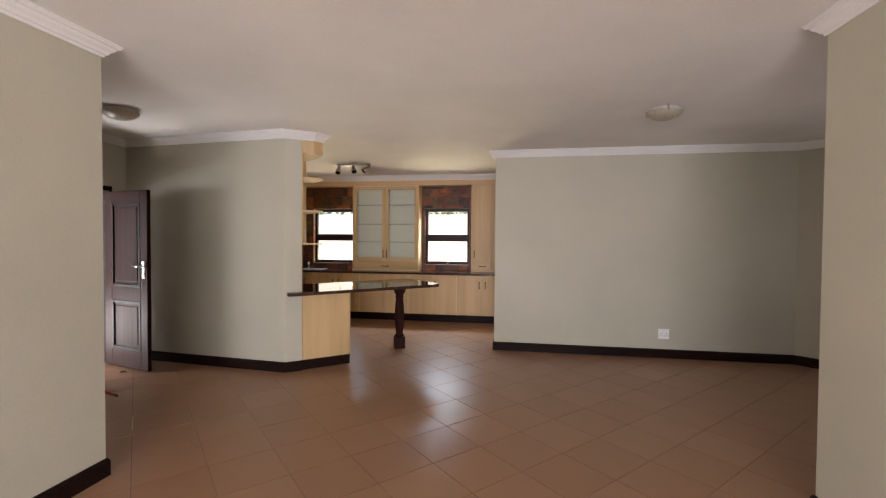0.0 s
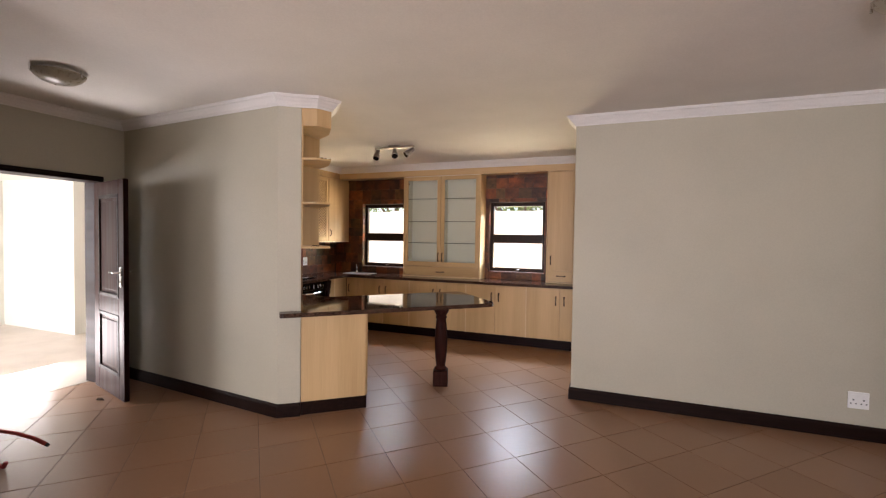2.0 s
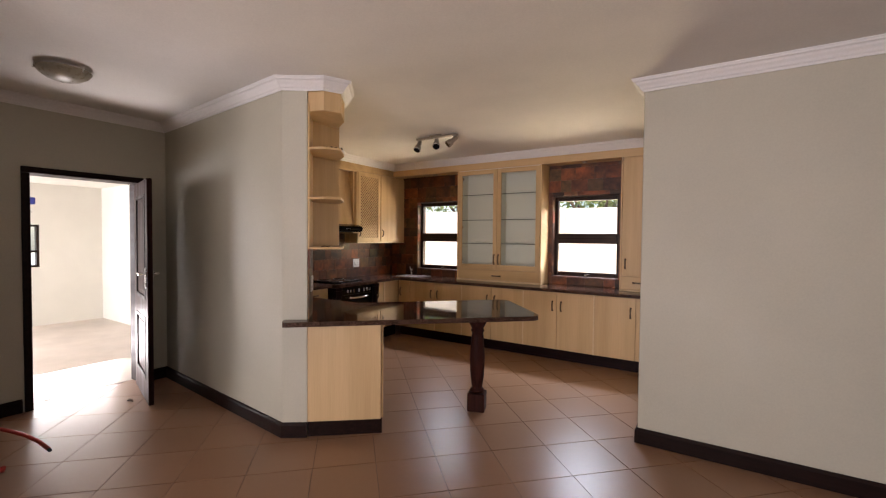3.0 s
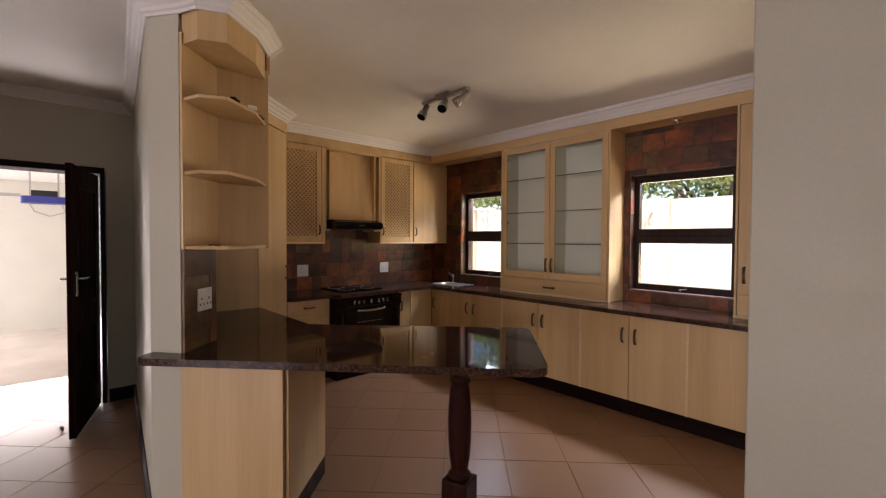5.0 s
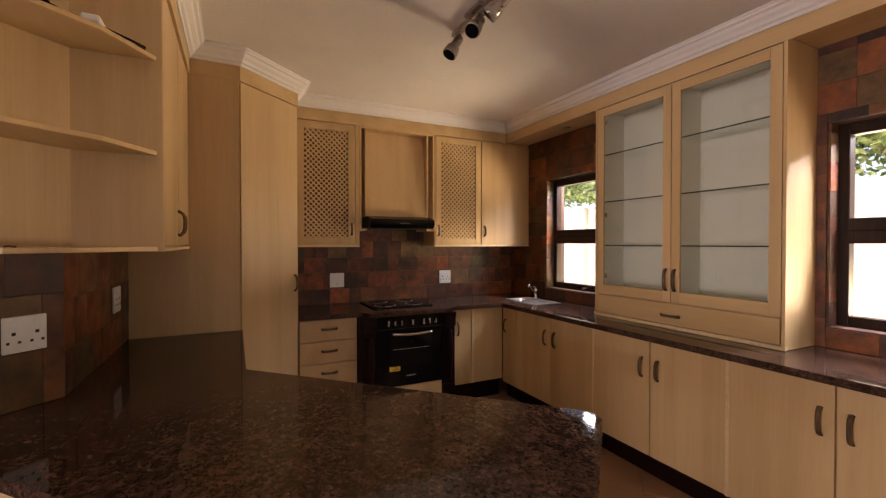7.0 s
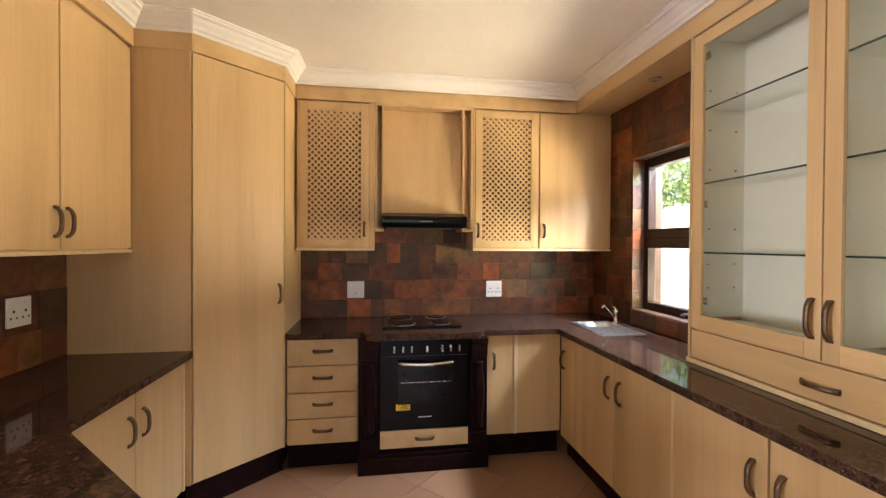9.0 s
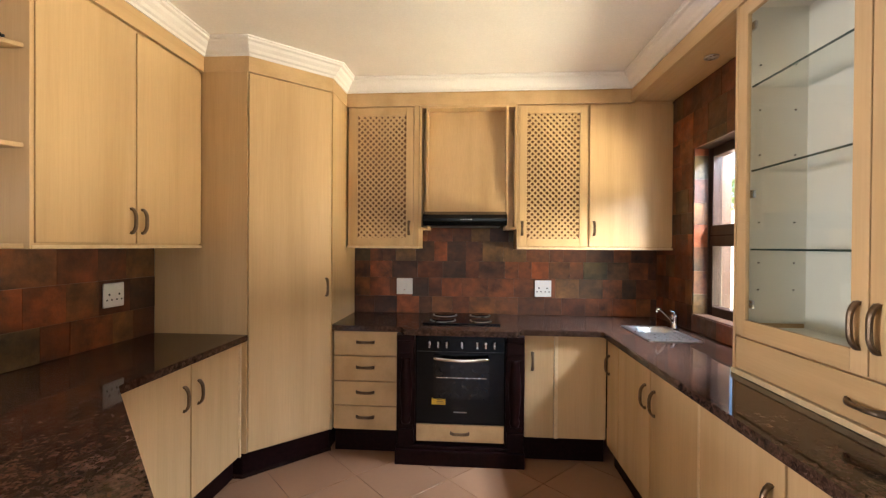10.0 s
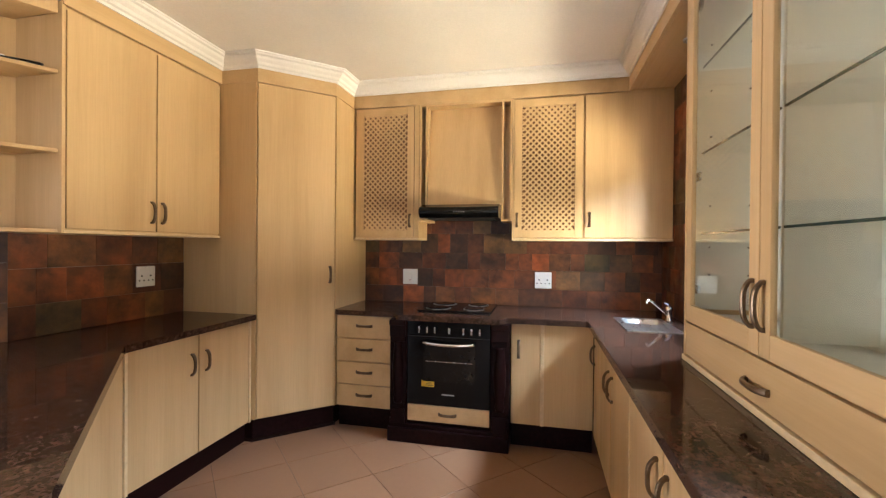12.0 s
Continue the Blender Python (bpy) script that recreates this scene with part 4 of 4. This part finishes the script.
top_ob = bpy.data.objects["bar_worktop"]
rough_edge([p for p in BAR if p[1] - p[0] < 7.2 or p[0] > -0.95], "rough_stone_edge", top_ob)
rough_edge([(-3.30, 8.53), (0.675, 8.53)], "rough_stone_edge", bpy.data.objects["worktop"])

leg = thing("bar_pedestal", (-0.856, 6.63, 0), "dark turned wooden pedestal with a square foot under the bar", "pedestal")
part("foot_block", slab((-0.93, 6.605), (-0.782, 6.655), 0.0, 0.165, -0.075, 0.075, 0.008), MAHOG, leg)
part("shaft", turned(-0.856, 6.63, [(0.045, 0.165), (0.062, 0.172), (0.066, 0.185), (0.058, 0.198), (0.046, 0.205), (0.050, 0.23), (0.060, 0.30), (0.066, 0.40), (0.067, 0.50), (0.062, 0.60), (0.054, 0.68),
                                       (0.050, 0.71), (0.058, 0.716), (0.061, 0.728), (0.056, 0.74), (0.052, 0.745), (0.060, 0.76), (0.076, 0.79), (0.082, 0.81)], 28), MAHOG, leg, smooth=True)
part("capital", turned(-0.856, 6.63, [(0.083, 0.81), (0.088, 0.815), (0.088, 0.872), (0.084, 0.881)], 8), MAHOG, leg)

# ---- kitchen fittings ----
hob = thing("hob", (-3.68, 7.58, 0.92), "black electric hob with four solid plates set in the worktop", "hob")
part("hob_plate", slab((-3.44, 7.30), (-3.44, 7.86), 0.9205, 0.932, -0.48, 0.0, 0.004), BLACK, hob)
for x in (-3.56, -3.80):
    for y in (7.44, 7.72):
        r = 0.085 if (x + y) % 0.2 < 0.1 else 0.07
        el = part("hot_plate", turned(x, y, [(r, 0.932), (r, 0.941), (r - 0.01, 0.944), (0.02, 0.944), (0.018, 0.942)], 24), BLACK, hob)
        part("plate_ring", turned(x, y, [(r + 0.012, 0.9322), (r + 0.012, 0.9355), (r + 0.001, 0.937), (r + 0.001, 0.933)], 24), NICKEL, el)

sink = thing("sink", (-3.25, 8.87, 0.92), "stainless steel sink with a drainer set in the worktop", "sink")
bm = bmesh.new()
for a, b, c, d in ((-3.52, -3.48, 8.72, 9.03), (-3.27, -3.02, 8.72, 9.03), (-3.48, -3.27, 8.72, 8.755), (-3.48, -3.27, 8.995, 9.03)):
    box(a, b, c, d, 0.9205, 0.9262, bm=bm)
rim = part("rim", bm, SINKSTEEL, sink)
bm = bmesh.new()
ring = [[bm.verts.new((x, y, z)) for x, y in ((-3.481 + i, 8.754 + i), (-3.269 - i, 8.754 + i), (-3.269 - i, 8.996 - i), (-3.481 + i, 8.996 - i))]
        for i, z in ((0.0, 0.9255), (0.006, 0.905), (0.016, 0.889), (0.03, 0.886))]
for lo, hi in zip(ring[1:], ring):
    for k in range(4):
        bm.faces.new((lo[k], hi[k], hi[(k + 1) % 4], lo[(k + 1) % 4]))
bm.faces.new(ring[-1])
part("basin", bm, SINKSTEEL, sink, "brushed steel bowl", smooth=True)
part("waste", turned(-3.375, 8.875, [(0.028, 0.8865), (0.028, 0.8885), (0.018, 0.889), (0.016, 0.8875)], 16), CHROME, sink)
for k in range(6):
    part("drainer_rib", box(-3.22, -3.05, 8.76 + 0.042 * k, 8.768 + 0.042 * k, 0.9262, 0.9290), SINKSTEEL, sink)
tap = thing("tap", (-3.45, 9.06, 0.92), "chrome mixer tap with a long spout behind the sink", "tap")
part("tap_body", turned(-3.45, 9.06, [(0.026, 0.921), (0.026, 0.93), (0.020, 0.935), (0.019, 0.99), (0.023, 0.995), (0.023, 1.015), (0.014, 1.025)], 16), CHROME, tap, smooth=True)
part("spout", tube([(-3.45, 9.06, 0.955), (-3.435, 9.03, 0.985), (-3.385, 8.945, 1.055), (-3.37, 8.918, 1.070), (-3.362, 8.905, 1.067), (-3.358, 8.898, 1.050)], 0.009, 10), CHROME, tap, smooth=True)
part("lever", tube([(-3.45, 9.06, 1.018), (-3.449, 9.052, 1.036), (-3.446, 9.03, 1.046)], [0.012, 0.010, 0.006], 8), CHROME, tap)


def socket(p, n, kind, label, size=0.135):
    """A white wall plate; n is the plan direction out of the wall. kind: 'double', 'three' or 'switch'."""
    n = Vector((*n, 0)).normalized()
    u = Vector((-n.y, n.x, 0))
    c = Vector(p)
    s = thing("wall_socket" if kind != "switch" else "cooker_switch", p, label, "socket" if kind != "switch" else "switch", "wall sockets" if kind != "switch" else "")

    def plate(name, du, dz, w, h, d0, d1, mat, owner, lab="", bev=0.0):
        m = Matrix((u, n, Vector((0, 0, 1)))).transposed().to_4x4()
        m.translation = c + u * du + Vector((0, 0, dz)) + n * ((d0 + d1) / 2)
        bm = bmesh.new()
        r = bmesh.ops.create_cube(bm, size=1, matrix=m @ Matrix.Diagonal((w, d1 - d0, h, 1)))
        if bev:
            soften(bm, list({e for v in r["verts"] for e in v.link_edges}), bev)
        return part(name, bm, mat, owner, lab)

    face = plate("plate", 0, 0, size, size, 0, 0.011, PLASTIC, s, "", 0.004)
    if kind == "switch":
        plate("rocker", 0, 0, 0.035, 0.05, 0.011, 0.016, PLASTIC, face, "", 0.002)
        plate("indicator", 0, -0.03, 0.008, 0.008, 0.011, 0.013, RED, face)
    else:
        for k in ((-0.033, 0.033) if kind == "double" else (0.0,)):
            plate("pin_hole", k, 0.004, 0.011, 0.011, 0.0108, 0.0118, HOLE, face)
            for dx in (-0.016, 0.016):
                plate("pin_hole", k + dx, -0.026, 0.009, 0.009, 0.0108, 0.0118, HOLE, face)
            plate("rocker", k, 0.042, 0.022, 0.016, 0.011, 0.0145, PLASTIC, face, "", 0.002)


socket((-3.953, 7.088, 1.145), (1, 0), "switch", "white square cooker switch on the slate tiles")
socket((-3.953, 8.237, 1.140), (1, 0), "double", "white double socket on the slate tiles beside the oven")
socket((-2.652, 5.637, 1.197), (0, 1), "double", "white double socket on the slate tiles above the worktop")
socket((-1.815, 5.548, 1.182), (1, 1), "double", "white double socket on the slate at the partition's end", 0.125)
socket((2.685, 6.769, 0.318), (0, -1), "double", "white double socket low on the greige wall")

# spotlight bar
sp = thing("spotlight_bar", (-1.84, 7.39, 2.74), "satin nickel ceiling bar with three swivel spotlights", "ceiling light")
y0 = 7.40
part("ceiling_box", box(-1.92, -1.76, y0 - 0.045, y0 + 0.045, 2.735, TOP - 0.0015, 0.005), NICKEL, sp)
part("bar", box(-2.12, -1.56, y0 - 0.022, y0 + 0.022, 2.725, 2.750, 0.004), NICKEL, sp)
for x, aim in ((-2.09, (0.05, -0.55, -0.85)), (-1.84, (0.35, -0.6, -0.7)), (-1.60, (-0.55, -0.55, -0.65))):
    d = Vector(aim).normalized()
    j = Vector((x, y0, 2.685))
    hd = part("spot_head", tube([tuple(j - d * 0.045), tuple(j - d * 0.035), tuple(j + d * 0.03), tuple(j + d * 0.045), tuple(j + d * 0.095), tuple(j + d * 0.10)],
                                [0.018, 0.026, 0.027, 0.038, 0.044, 0.042], 18), NICKEL, sp, smooth=True)
    part("spot_lens", tube([tuple(j + d * 0.1005), tuple(j + d * 0.1015)], 0.038, 18), BLACK, hd, "dark unlit lamp face")
    part("swivel", tube([(x, y0, 2.728), tuple(j)], 0.007, 8), CHROME, sp)


def bowl_light(x, y, label):
    b = thing("ceiling_light", (x, y, TOP), label, "ceiling light", "bowl ceiling lights")
    part("backplate", turned(x, y, [(0.10, TOP - 0.02), (0.12, TOP - 0.001)], 24), TRIM, b)
    bowl = part("bowl", turned(x, y, [(0.002, TOP - 0.105), (0.05, TOP - 0.102), (0.10, TOP - 0.086), (0.135, TOP - 0.062), (0.156, TOP - 0.038), (0.160, TOP - 0.028), (0.155, TOP - 0.026), (0.12, TOP - 0.045)], 36), BOWL, b, "unlit frosted glass bowl", smooth=True)
    for k in range(3):
        a = 2.1 * k + 0.4
        part("clip", tube([(x + 0.162 * math.cos(a), y + 0.162 * math.sin(a), TOP - 0.052), (x + 0.160 * math.cos(a), y + 0.160 * math.sin(a), TOP - 0.001)], 0.007, 8), CHROME, bowl)


bowl_light(-2.99, 4.33, "round frosted glass bowl light near the garage door")
bowl_light(2.09, 5.04, "round frosted glass bowl light on the dining room ceiling")
for x, y in ((-2.95, 9.02), (-0.56, 9.02)):
    dl = thing("downlight", (x, y, 2.585), "small recessed chrome downlight in the window soffit", "downlight", "soffit downlights")
    part("ring", turned(x, y, [(0.040, 2.5848), (0.038, 2.577), (0.028, 2.576), (0.027, 2.584)], 20), NICKEL, dl)
    part("lamp_face", turned(x, y, [(0.027, 2.5845), (0.026, 2.580)], 16), GREY, dl)

# odds and ends
cb = thing("cable", (-1.72, 5.70, 2.255), "loose dark cable lying on the open corner shelf", "cable")
part("cable_wire", tube([(-1.66 + 0.10 * math.cos(a) * (1 - a / 20), 5.62 + 0.07 * math.sin(a), 2.260 + 0.004 * (k % 3)) for k, a in enumerate(np.linspace(0, 7.5, 40))]
                        + [(-1.70, 5.76, 2.260), (-1.80, 5.86, 2.260), (-1.86, 5.90, 2.262)], 0.005, 6), BLACK, cb)
pl = thing("plug", (-1.685, 5.68, 2.255), "white plug with a dark lead lying on the corner shelf", "plug")
part("plug_body", box(-1.79, -1.68, 5.745, 5.80, 2.255, 2.281, 0.008), PLASTIC, pl)
part("plug_lead", tube([(-1.79, 5.775, 2.268), (-1.82, 5.80, 2.264), (-1.85, 5.85, 2.261), (-1.87, 5.90, 2.261)], 0.006, 6), HOLE, pl)


hs = thing("hose", (-3.3, 3.98, 0), "thin red rubber hose looped on the floor tiles", "hose")
loop = [(-2.91, 3.97, 0.045), (-2.93, 3.97, 0.014), (-3.05, 3.95, 0.014), (-3.35, 3.85, 0.014), (-3.58, 3.78, 0.05), (-3.64, 3.82, 0.14),
        (-3.58, 3.87, 0.205), (-3.47, 3.93, 0.205), (-3.35, 4.00, 0.185), (-3.24, 4.07, 0.160), (-3.14, 4.13, 0.132), (-3.03, 4.175, 0.098), (-2.93, 4.20, 0.062)]
part("tube", tube(loop, 0.013, 10), REDHOSE, hs, smooth=True)
part("cut_end", tube([(-2.93, 4.20, 0.062), (-2.914, 4.203, 0.055)], [0.0125, 0.011], 10), HOLE, hs, "dark open end of the hose")
lf = thing("dead_leaf", (-3.64, 4.96, 0.001), "small dry brown leaf on the floor tiles", "leaf")
part("leaf_blade", tube([(-3.68, 4.95, 0.004), (-3.66, 4.958, 0.012), (-3.63, 4.965, 0.014), (-3.60, 4.97, 0.004)], [0.003, 0.014, 0.012, 0.002], 6), BARK, lf)
wr = thing("bent_wire", (-1.66, 5.56, 1.483), "small bent wire lying on the lowest corner shelf", "wire")
part("wire_loop", tube([(-1.69, 5.545, 1.486), (-1.675, 5.565, 1.488), (-1.655, 5.575, 1.486), (-1.64, 5.59, 1.486)], 0.003, 6), BLACK, wr)

# ---- garage ----
op = thing("garage_opener", (-7.0, 4.85, 2.0), "blue garage door opener hung from the ceiling", "garage opener")
bm = prism(rounded([(-7.15, 4.62), (-6.85, 4.62), (-6.85, 5.10), (-7.15, 5.10)], [0.05] * 4), 1.97, 2.06, 0.01)
part("cover", bm, BLUE, op)
part("motor", box(-7.1, -6.9, 4.72, 4.98, 2.06, 2.14, 0.01), HOLE, op)
part("strap", box(-7.02, -6.98, 4.70, 4.72, 2.06, 2.419), GREY, op)
part("strap", box(-7.02, -6.98, 4.98, 5.00, 2.06, 2.419), GREY, op)
part("rail", box(-7.03, -6.97, 1.2, 4.62, 2.05, 2.09), GREY, op)
part("lead", tube([(-6.9, 5.0, 2.0), (-6.9, 5.06, 1.86), (-6.9, 4.9, 1.80), (-6.9, 4.75, 1.86), (-6.9, 4.70, 1.97)], 0.008, 6), GREY, op)
tr = thing("door_track", (-8.3, 3.6, 2.0), "grey steel garage door track on a bracket", "garage track")
part("channel", box(-8.32, -8.27, 0.6, 4.3, 1.98, 2.04), GREY, tr)
part("bracket", box(-8.69, -8.27, 4.0, 4.04, 1.93, 1.98), GREY, tr)
part("hanger", tube([(-8.3, 4.0, 2.04), (-8.3, 4.0, 2.419)], 0.015, 6), GREY, tr)

# ---- outdoors ----
solid("ground", box(-60, 60, -60, 60, -0.5, -0.21), EARTH, "pale sunlit paving round the house", "ground", kind="structure")
solid("yard", box(-30, 30, 9.41, 13.0, -0.209, -0.12), EARTH, "pale sunlit paved yard behind the kitchen", "ground", kind="structure")
bw = thing("boundary_wall", (0, 13.0, -0.12), "tall ochre plastered boundary wall behind the house", "garden wall", kind="structure")
part("wall_face", box(-14, 14, 13.0, 13.2, -0.2, 2.25), PLASTER, bw)
for x in (-9.2, -6.9, -4.6, -2.2, 0.15, 2.5, 4.9, 7.2):
    part("pier", box(x - 0.2, x + 0.2, 12.9, 13.0, -0.2, 2.27, 0.01), PLASTER, bw)


def leafy(name, cx, cy, cz, rx, ry, rz, count, seed, owner):
    """A crown of many small folded leaves in loose clumps."""
    rng = np.random.default_rng(seed)
    clumps = rng.normal(size=(60, 3)) * 0.5
    verts, faces = [], []
    for _ in range(count):
        c = clumps[rng.integers(60)] + rng.normal(size=3) * 0.16
        p = np.array([cx, cy, cz]) + c * (rx, ry, rz)
        a, b = rng.normal(size=3), rng.normal(size=3)
        a /= np.linalg.norm(a)
        b -= a * a.dot(b)
        b /= np.linalg.norm(b)
        s = rng.uniform(0.045, 0.085)
        k = len(verts)
        verts += [tuple(p - a * s), tuple(p + b * s * 0.45), tuple(p + a * s), tuple(p - b * s * 0.45)]
        faces.append((k, k + 1, k + 2, k + 3))
    me = bpy.data.meshes.new(name)
    me.from_pydata(verts, [], faces)
    me.materials.append(LEAF)
    ob = new(name, me)
    ob.parent = owner
    ob.location = -origin(owner)
    return ob


for k, (x, y, h, w) in enumerate(((-1.4, 13.7, 2.55, 2.2), (1.6, 14.3, 3.2, 2.4), (-5.2, 14.0, 3.0, 2.4), (-13.5, 4.0, 1.9, 2.0))):
    tr_ = thing("tree", (x, y, -0.21), "leafy green tree rising behind the garden wall", "tree", "garden trees")
    part("trunk", tube([(x, y, -0.21), (x + 0.08, y, h * 0.4), (x - 0.05, y + 0.1, h * 0.8), (x + 0.1, y, h * 1.1)], [0.13, 0.11, 0.08, 0.04], 10), BARK, tr_)
    for a in range(5):
        an = 1.26 * a
        part("limb", tube([(x, y, h * 0.6), (x + 0.4 * w * math.cos(an), y + 0.25 * w * math.sin(an), h), (x + 0.6 * w * math.cos(an), y + 0.4 * w * math.sin(an), h * 1.15)], [0.05, 0.035, 0.012], 6), BARK, tr_)
    leafy("crown", x, y, h + 0.5, w, 0.9, 0.9, 4200, k, tr_)

hedge = thing("hedge", (-1.5, 13.5, -0.21), "dense green hedge hanging over the top of the garden wall", "hedge")
for k, x in enumerate((-9.0, -6.2, -3.4, -0.9, 1.6, 4.2)):
    part("stem", tube([(x, 13.6, -0.21), (x + 0.1, 13.55, 1.2), (x - 0.1, 13.45, 2.3)], [0.06, 0.05, 0.02], 8), BARK, hedge)
    leafy("foliage", x, 13.45, 2.80, 2.2, 0.45, 0.50, 2600, 20 + k, hedge)

# ---- pieces: slate wall tiles and floor tiles ----


def piece_mesh(w, h, d, chamfer=0.003):
    """A tile lying in the x-y plane, its face up at z = d, slightly chamfered."""
    key = (round(w, 3), round(h, 3), d)
    if key not in MESHES:
        me = bpy.data.meshes.new("tile")
        c = chamfer
        vs = [(-w / 2, -h / 2, 0), (w / 2, -h / 2, 0), (w / 2, h / 2, 0), (-w / 2, h / 2, 0)]
        vs += [(-w / 2, -h / 2, d - c), (w / 2, -h / 2, d - c), (w / 2, h / 2, d - c), (-w / 2, h / 2, d - c)]
        vs += [(-w / 2 + c, -h / 2 + c, d), (w / 2 - c, -h / 2 + c, d), (w / 2 - c, h / 2 - c, d), (-w / 2 + c, h / 2 - c, d)]
        fs = [(3, 2, 1, 0), (8, 9, 10, 11)] + [(i, (i + 1) % 4, 4 + (i + 1) % 4, 4 + i) for i in range(4)] + [(4 + i, 4 + (i + 1) % 4, 8 + (i + 1) % 4, 8 + i) for i in range(4)]
        me.from_pydata(vs, [], fs)
        MESHES[key] = me
    return MESHES[key]


MESHES = {}


def slate_field(owner, p0, p1, z0, z1, holes=(), seed=1, course=0.15, wide=1.0):
    """Slate tiles in courses on the wall line p0 to p1, facing its right-hand side."""
    rng = random.Random(seed)
    u, n = along(p0, p1)
    L = (Vector(p1) - Vector(p0)).length
    turn = Matrix(((u.x, 0, n.x), (u.y, 0, n.y), (0, 1, 0))).to_4x4()
    base = owner.matrix_basis.inverted()
    z = z0
    while z < z1 - 0.02:
        top = min(z + course * rng.uniform(0.9, 1.1), z1)
        spans = [(0.0, L)]
        cuts = []
        for a, b, c, d in holes:
            if top > c + 0.01 and z < d - 0.01:
                cuts.append((a, b, c, d))
        rows = [(z, top, spans)]
        if cuts:
            a, b, c, d = cuts[0]
            rows = [(z, top, [(0.0, a), (b, L)])]
            if z < c - 0.02:
                rows.append((z, c, [(a, b)]))
            if top > d + 0.02:
                rows.append((d, top, [(a, b)]))
        for za, zb, parts_ in rows:
            for s0, s1 in parts_:
                s = s0
                first = rng.choice((0.09, 0.13, 0.17)) * wide
                while s < s1 - 0.012:
                    w = first if s == s0 else rng.choice((0.11, 0.14, 0.155, 0.17, 0.19, 0.215)) * wide
                    e = min(s + w, s1)
                    if s1 - e < 0.04:
                        e = s1
                    ob = new("slate_tile", piece_mesh(e - s - 0.0012, zb - za - 0.0012, 0.012, 0.0008))
                    if not ob.data.materials:
                        ob.data.materials.append(SLATE)
                    ob.parent = owner
                    q = Vector(p0) + u * ((s + e) / 2)
                    m = turn.copy()
                    m.translation = Vector((q.x, q.y, (za + zb) / 2)) + Vector((n.x, n.y, 0)) * rng.uniform(0.0, 0.003)
                    ob.matrix_basis = base @ m
                    s = e
        z = top


ww, wn_, wp = bpy.data.objects["wall_kitchen_west"], bpy.data.objects["wall_kitchen_north"], bpy.data.objects["wall_partition"]
slate_field(ww, (-3.968, 6.66), (-3.968, 9.158), 0.92, 1.76, seed=3)
slate_field(wp, (-1.899, 5.622), (-2.972, 5.622), 0.92, 1.47, seed=4, course=0.18, wide=1.35)
slate_field(wp, (-1.704, 5.421), (-1.908, 5.625), 0.92, 1.47, seed=5, course=0.19, wide=1.3)
slate_field(wn_, (-3.955, 9.158), (-2.412, 9.158), 0.92, 2.585, [(-3.40 + 3.955, -2.48 + 3.955, ZLO, ZHI)], seed=6, course=0.165, wide=1.3)
slate_field(wn_, (-1.078, 9.158), (-0.062, 9.158), 0.92, 2.585, [(-1.03 + 1.078, -0.12 + 1.078, ZLO, ZHI)], seed=7, course=0.165, wide=1.3)
for a, b in HOLES:
    slate_field(wn_, (a + 0.001, 9.150), (a + 0.001, 9.24), ZLO, ZHI, seed=8)
    slate_field(wn_, (b - 0.001, 9.24), (b - 0.001, 9.150), ZLO, ZHI, seed=9)

PITCH, U0, V0 = 0.4215, 4.395, 4.545
floor_ob = bpy.data.objects["floor"]
base = floor_ob.matrix_basis.inverted()
near, rest = [], []
for i in range(-22, 26):
    for j in range(-22, 32):
        uc, vc = U0 + (i + 0.5) * PITCH, V0 + (j + 0.5) * PITCH
        x, y = (uc - vc) / math.sqrt(2), (uc + vc) / math.sqrt(2)
        if not (-4.55 < x < 5.4 and -3.5 < y < 9.1):
            continue
        if x > 0.9 and y > 7.2 or x < -1.9 and y < -0.5:
            continue
        (near if -4.2 < x < 2.4 and 2.4 < y < 9.0 and not (x < -1.9 and y < 2.9) else rest).append((x, y))
near.sort(key=lambda p: (p[0] + 1.0) ** 2 + (p[1] - 5.5) ** 2)
rest += near[300:]
tile_me = piece_mesh(PITCH - 0.005, PITCH - 0.005, 0.0075, 0.0006)
tile_me.materials.append(TILE)
quarter = Matrix.Rotation(math.pi / 4, 4, "Z")
for x, y in near[:300]:
    ob = new("floor_tile", tile_me)
    ob.parent = floor_ob
    ob.matrix_basis = base @ Matrix.Translation((x, y, -0.0075)) @ quarter
vs, fs = [], []
for x, y in rest:
    k = len(vs)
    m = Matrix.Translation((x, y, -0.0075)) @ quarter
    vs += [tuple(m @ v.co) for v in tile_me.vertices]
    fs += [tuple(k + i for i in f.vertices) for f in tile_me.polygons]
me = bpy.data.meshes.new("floor_tiles")
me.from_pydata(vs, [], fs)
me.materials.append(TILE)
ob = tagged(new("floor_tiles", me), kind="stuff")
ob.parent = floor_ob
ob.matrix_basis = base
